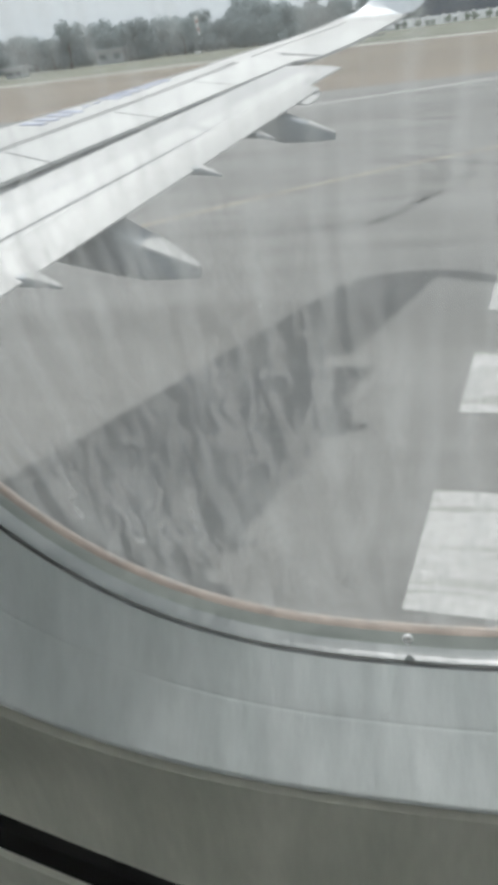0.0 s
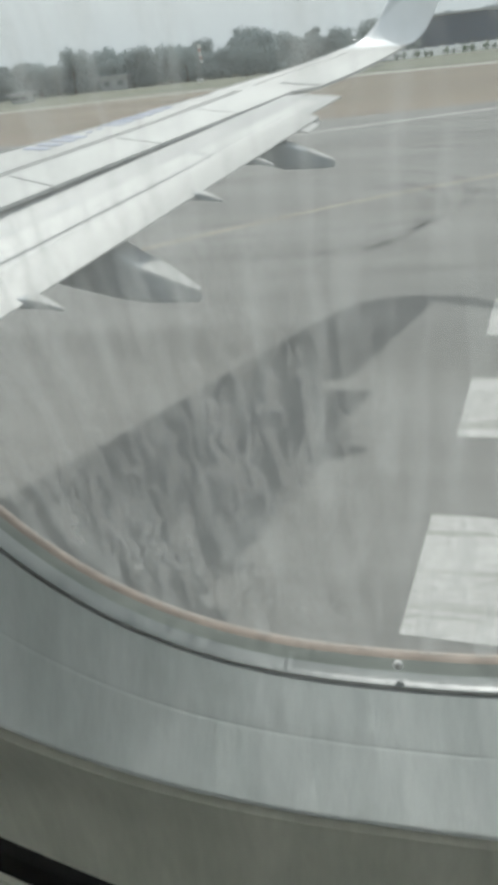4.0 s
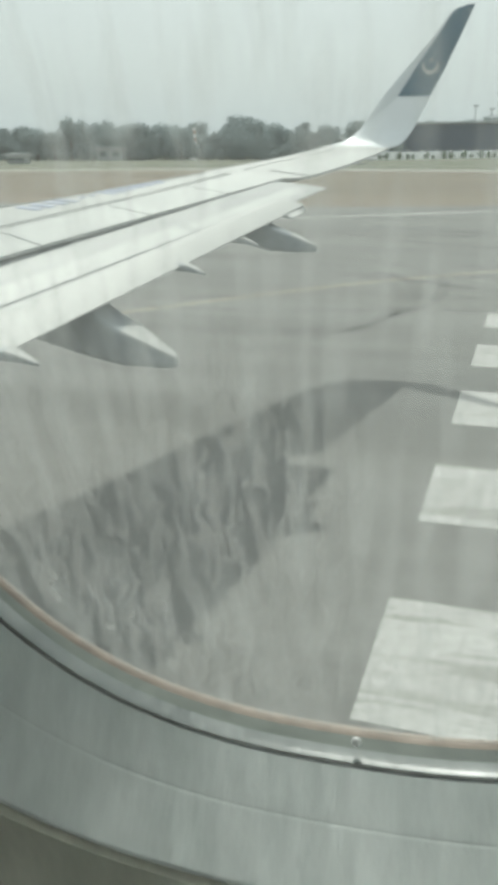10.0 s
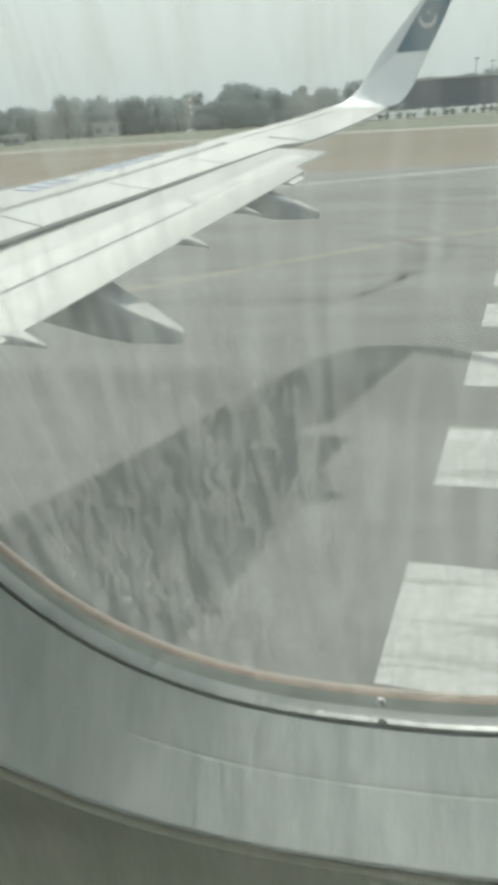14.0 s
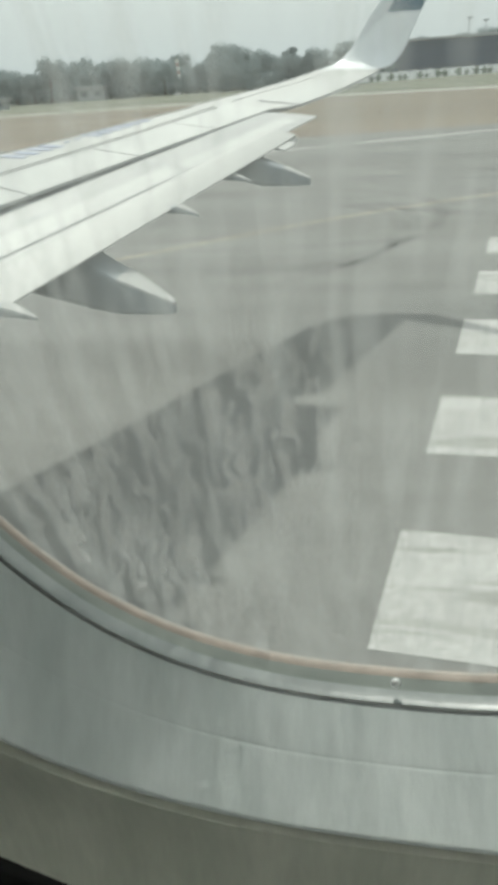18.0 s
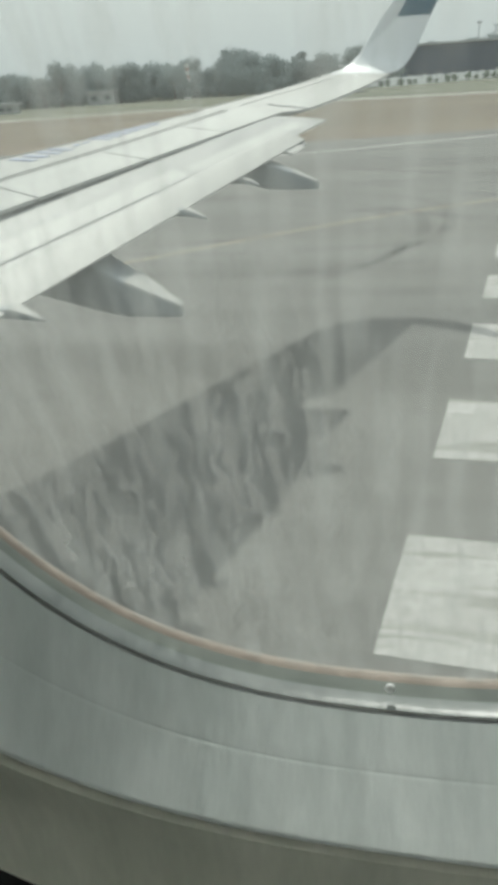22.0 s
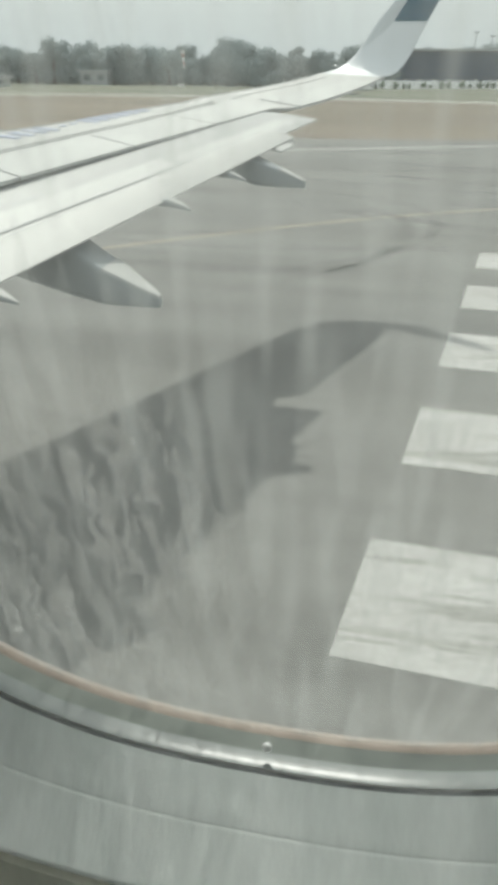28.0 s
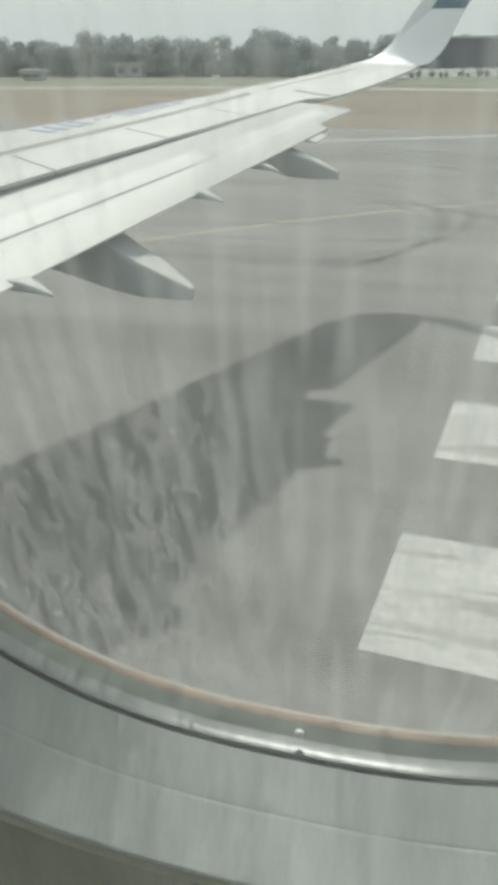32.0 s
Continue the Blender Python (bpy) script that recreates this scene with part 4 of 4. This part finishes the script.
def make_tree(seed, height, spread, label):
    rng = random.Random(seed)
    tree = thing("tree", label, "tree", "airfield tree line", m=pose(0, 0, 0))
    rings = []
    for i in range(6):
        s = i / 5
        r = height * 0.028 * (1.25 - s)
        cx, cy = 0.03 * height * math.sin(s * 2 + seed), 0.02 * height * math.cos(s * 3 + seed)
        rings.append([(cx + r * math.cos(a), cy + r * math.sin(a), s * height * 0.55) for a in [2 * math.pi * k / 7 for k in range(7)]])
    trunk = loft(rings)
    for k in range(5):
        a = 2 * math.pi * k / 5 + rng.uniform(-0.4, 0.4)
        p0 = Vector((0, 0, height * rng.uniform(0.22, 0.4)))
        p1 = p0 + Vector((math.cos(a) * spread * 0.55, math.sin(a) * spread * 0.55, height * rng.uniform(0.2, 0.35)))
        d = (p1 - p0).normalized()
        u = d.orthogonal().normalized()
        v = d.cross(u)
        lo = [trunk.verts.new(p0 + (u * math.cos(t) + v * math.sin(t)) * height * 0.012) for t in (0, 2.1, 4.2)]
        hi = [trunk.verts.new(p1 + (u * math.cos(t) + v * math.sin(t)) * height * 0.004) for t in (0, 2.1, 4.2)]
        for i in range(3):
            trunk.faces.new((lo[i], lo[(i + 1) % 3], hi[(i + 1) % 3], hi[i]))
    part("trunk", trunk, M_BARK, tree)
    crown = bmesh.new()
    for k in range(24):
        a, rr = rng.uniform(0, 6.3), spread * math.sqrt(rng.random()) * 0.85
        zc = height * rng.uniform(0.18, 0.82)
        sh = 1.0 - 0.5 * abs(zc / height - 0.5)
        c = (rr * sh * math.cos(a), rr * sh * math.sin(a), zc)
        rad = spread * rng.uniform(0.30, 0.48)
        leaf_cloud(crown, rng, c, (rad, rad, rad * 0.75), 110, height * 0.052)
    part("crown", crown, M_HAZED_LEAF, tree, "dull green leafy crown", smooth=False)
    return tree


kinds = [make_tree(1, 12.0, 6.0, "broad dull-green tree at the airfield's edge"), make_tree(2, 10.0, 5.6, "round dull-green tree at the airfield's edge"),
         make_tree(3, 13.5, 5.4, "tall dull-green tree at the airfield's edge"), make_tree(4, 8.5, 5.2, "low spreading green tree at the airfield's edge"),
         make_tree(5, 12.5, 3.2, "narrow tall green tree at the airfield's edge")]
rng = random.Random(11)
spots = []
for row, (xr, step) in enumerate(((192, 4.0), (204, 4.0), (222, 4.6))):
    y = -78.0
    while y < 225:
        behind = 40 if y < 3 else 0
        if not (row < 2 and y < 4):
            spots.append((xr + behind + rng.uniform(-5, 5), y + rng.uniform(-2, 2), row))
        y += step * rng.uniform(0.75, 1.4)
first = set()
for k, (x, y, row) in enumerate(spots):
    i = k if k < 5 else rng.choice((0, 1, 1, 2, 3, 3, 4))
    m = pose(x, y, -0.05, 0, 0, rng.uniform(0, 360))
    sc = rng.uniform(0.60, 0.88) if x < 240 else rng.uniform(0.85, 1.15)
    t = kinds[i] if i not in first and k < 5 else copy_thing(kinds[i], m)
    first.add(i)
    t.matrix_basis = m
    t.scale = (sc, sc, sc * rng.uniform(0.9, 1.1))

bush0 = None
for k in range(75):
    m = pose(190 + rng.uniform(-4, 6), 5 + 2.9 * k + rng.uniform(-1.5, 1.5), -0.1, 0, 0, rng.uniform(0, 360))
    if bush0 is None:
        bush0 = thing("bush", "dull green undergrowth bush below the trees", "bush", "undergrowth along the trees", m=m)
        bm = bmesh.new()
        for q in range(6):
            leaf_cloud(bm, rng, (rng.uniform(-1.6, 1.6), rng.uniform(-1.8, 1.8), rng.uniform(0.9, 2.2)), (1.5, 1.5, 1.3), 70, 0.6)
        part("leaves", bm, M_HAZED_LEAF, bush0, smooth=False)
        bm = bmesh.new()
        bmesh.ops.create_cone(bm, cap_ends=True, segments=6, radius1=0.12, radius2=0.06, depth=1.6)
        bm.transform(pose(0, 0, 0.8))
        part("stem", bm, M_BARK, bush0)
    else:
        b2 = copy_thing(bush0, m)
        q = rng.uniform(0.7, 1.3)
        b2.scale = (q, q, q * rng.uniform(0.8, 1.2))

# green verge and perimeter road in front of the trees
bm = bmesh.new()
va = [(bm.verts.new((lerp(112, 122, 0.5 + 0.5 * math.sin(y * 0.05)), y, 0.01)), bm.verts.new((250, y, 0.01))) for y in range(-200, 300, 10)]
for (a, b), (c, d) in zip(va, va[1:]):
    bm.faces.new((a, b, d, c))
tagged(part("green_verge", bm, M_VERGE, smooth=False), "dull green strip of grass before the trees", "grass", kind="structure")

bm = ribbon([(lerp(112, 122, 0.5 + 0.5 * math.sin(y * 0.05)) + 1.0, y) for y in range(-200, 295, 5)], 5.0, 0.02)
tagged(part("perimeter_road", bm, M_ROAD, smooth=False), "narrow pale concrete perimeter road along the grass", "road", kind="structure")

# hangar with cladding ribs, doors and roof
hangar = thing("hangar", "long dark blue-grey hangar with pale roof edge behind the field", "building", m=pose(213, -49, 0))
part("wall", box(0, 34, -40, 50, 0, 8.2), M_HANGAR, hangar, smooth=False)
part("roof", box(-0.9, 35, -41, 51, 8.2, 8.7, 0.1), M_ROOF, hangar, smooth=False)
for k in range(10):
    part("door_leaf", box(-0.3, 0.05, -37 + 8.4 * k, -29 + 8.4 * k, 0, 7.0, 0.04), M_HANGAR, hangar, smooth=False)
for k in range(11):
    part("pilaster", box(-0.5, 0.05, -37.5 + 8.4 * k, -37.0 + 8.4 * k, 0, 8.2), M_HANGAR, hangar, smooth=False)

# slender light masts behind the hangar
mast0 = None
for y, h in ((-22.0, 14.0), (-27.0, 13.0), (-34.0, 14.5)):
    if mast0 is None:
        mast0 = thing("light_mast", "slender pale light mast behind the hangar", "light mast", "light masts", m=pose(262, y, 0))
        bm = bmesh.new()
        bmesh.ops.create_cone(bm, cap_ends=True, segments=8, radius1=0.22, radius2=0.12, depth=14.0)
        bm.transform(pose(0, 0, 7.0))
        part("pole", bm, M_ROOF, mast0)
        part("lamp_head", box(-0.3, 0.3, -0.9, 0.9, 14.0, 14.4, 0.05), M_ROOF, mast0, smooth=False)
    else:
        copy_thing(mast0, pose(262, y, h - 14.0))

# low white battered wall with shrubs before it
WALL_AT = pose(191, -8, 0, 0, 0, 30.8)
bwall = thing("boundary_wall", "low white boundary wall with coping across the field", "wall", m=WALL_AT)
for k in range(17):
    y0 = -38.7 + 3.9 * k
    part("wall_panel", loft([[(-1.3, y, 0), (-0.15, y, 1.7), (0.15, y, 1.7), (0.15, y, 0)] for y in (y0, y0 + 3.8)]), M_RENDER, bwall, smooth=False)
    part("pier", box(-0.25, 0.25, y0 - 0.3, y0, 0, 1.95), M_RENDER, bwall, smooth=False)
shrub0 = None
for k in range(26):
    m = WALL_AT @ pose(-1.9 + rng.uniform(-0.4, 0.2), -38 + 2.5 * k + rng.uniform(-0.9, 0.9), 0, 0, 0, rng.uniform(0, 360))
    if shrub0 is None:
        shrub0 = thing("shrub", "small clipped green shrub before the white wall", "shrub", "shrubs along the wall", m=m)
        bm = bmesh.new()
        leaf_cloud(bm, rng, (0, 0, 0.55), (0.55, 0.55, 0.5), 90, 0.22)
        part("leaves", bm, M_SHRUB, shrub0, smooth=False)
        bm = bmesh.new()
        bmesh.ops.create_cone(bm, cap_ends=True, segments=6, radius1=0.05, radius2=0.03, depth=0.6)
        bm.transform(pose(0, 0, 0.3))
        part("stem", bm, M_BARK, shrub0)
    else:
        s = copy_thing(shrub0, m)
        q = rng.uniform(0.9, 1.7)
        s.scale = (q, q, q)


def small_building(x, y, w, d, h, wall_m, label):
    b = thing("building", label, "building", m=pose(x, y, 0))
    part("wall", box(0, d, 0, w, 0, h), wall_m, b, smooth=False)
    part("roof", box(-0.6, d + 0.6, -0.6, w + 0.6, h, h + 0.45, 0.05), M_ROOF, b, smooth=False)
    n = max(2, int(w / 4))
    for k in range(n):
        y0 = (k + 0.5) * w / n
        wdw = part("window", box(-0.06, 0.08, y0 - 0.8, y0 + 0.8, h * 0.35, h * 0.75), M_DARKWIN, b, smooth=False)
        part("sill", box(-0.2, 0.0, y0 - 0.95, y0 + 0.95, h * 0.35 - 0.15, h * 0.35), M_FADED, wdw, smooth=False)


small_building(183, 118, 10, 7, 3.0, M_FADED, "small pale single-storey building by the trees")
small_building(184, 70, 7, 5, 2.8, M_FADED, "low pale building half hidden among the trees")
small_building(157, 83, 4, 3, 1.7, M_FADED, "small pale shed at the edge of the grass")

# limp windsock on its pole
sock = thing("windsock", "limp faded red and white windsock hanging on a pole", "windsock", m=pose(181, 50.5, 0))
bm = bmesh.new()
bmesh.ops.create_cone(bm, cap_ends=True, segments=10, radius1=0.12, radius2=0.08, depth=7.7)
bm.transform(pose(0, 0, 3.85))
part("pole", bm, M_WING_GREY, sock)
part("base", box(-0.7, 0.7, -0.7, 0.7, 0, 0.5, 0.05), M_RENDER, sock, smooth=False)
bm = bmesh.new()
bmesh.ops.create_cone(bm, cap_ends=True, segments=14, radius1=0.40, radius2=0.40, depth=0.08)
bm.transform(pose(0, -0.5, 7.6))
part("hoop", bm, M_WING_GREY, sock)


def sock_ring(s):
    r = lerp(0.40, 0.20, s)
    return [(r * 0.8 * math.cos(a), -0.5 - 0.35 * s + r * math.sin(a) * (1 + 0.25 * math.sin(3 * a + 5 * s)), 7.56 - 3.9 * s) for a in [2 * math.pi * i / 14 for i in range(14)]]


for k in range(5):
    part("cloth_band", loft([sock_ring(k / 5), sock_ring((k + 0.5) / 5), sock_ring((k + 1) / 5)], caps=(k == 4)), M_RENDER if k % 2 == 0 else M_RED, sock, "white cloth band" if k % 2 == 0 else "faded red cloth band")

# dry tufts
rng = random.Random(21)
bm = bmesh.new()
for _ in range(160):
    y = rng.uniform(-45, 75)
    x = edge_at(y) + 0.4 + rng.random() ** 1.6 * 60
    for b in range(4):
        a = rng.uniform(0, 6.3)
        h, wd = rng.uniform(0.03, 0.07), rng.uniform(0.06, 0.14)
        p = Vector((x + rng.uniform(-0.25, 0.25), y + rng.uniform(-0.25, 0.25), 0))
        u = Vector((math.cos(a), math.sin(a), 0))
        bm.faces.new([bm.verts.new(p - u * wd), bm.verts.new(p + u * wd), bm.verts.new(p + Vector((u.y * 0.1, -u.x * 0.1, h)))])
me = bpy.data.meshes.new("dry_grass_tufts")
bm.to_mesh(me)
bm.free()
me.materials.append(M_TUFT)
tagged(new("dry_grass_tufts", me), "dry tan grass tufts beside the runway", "grass", kind="stuff")
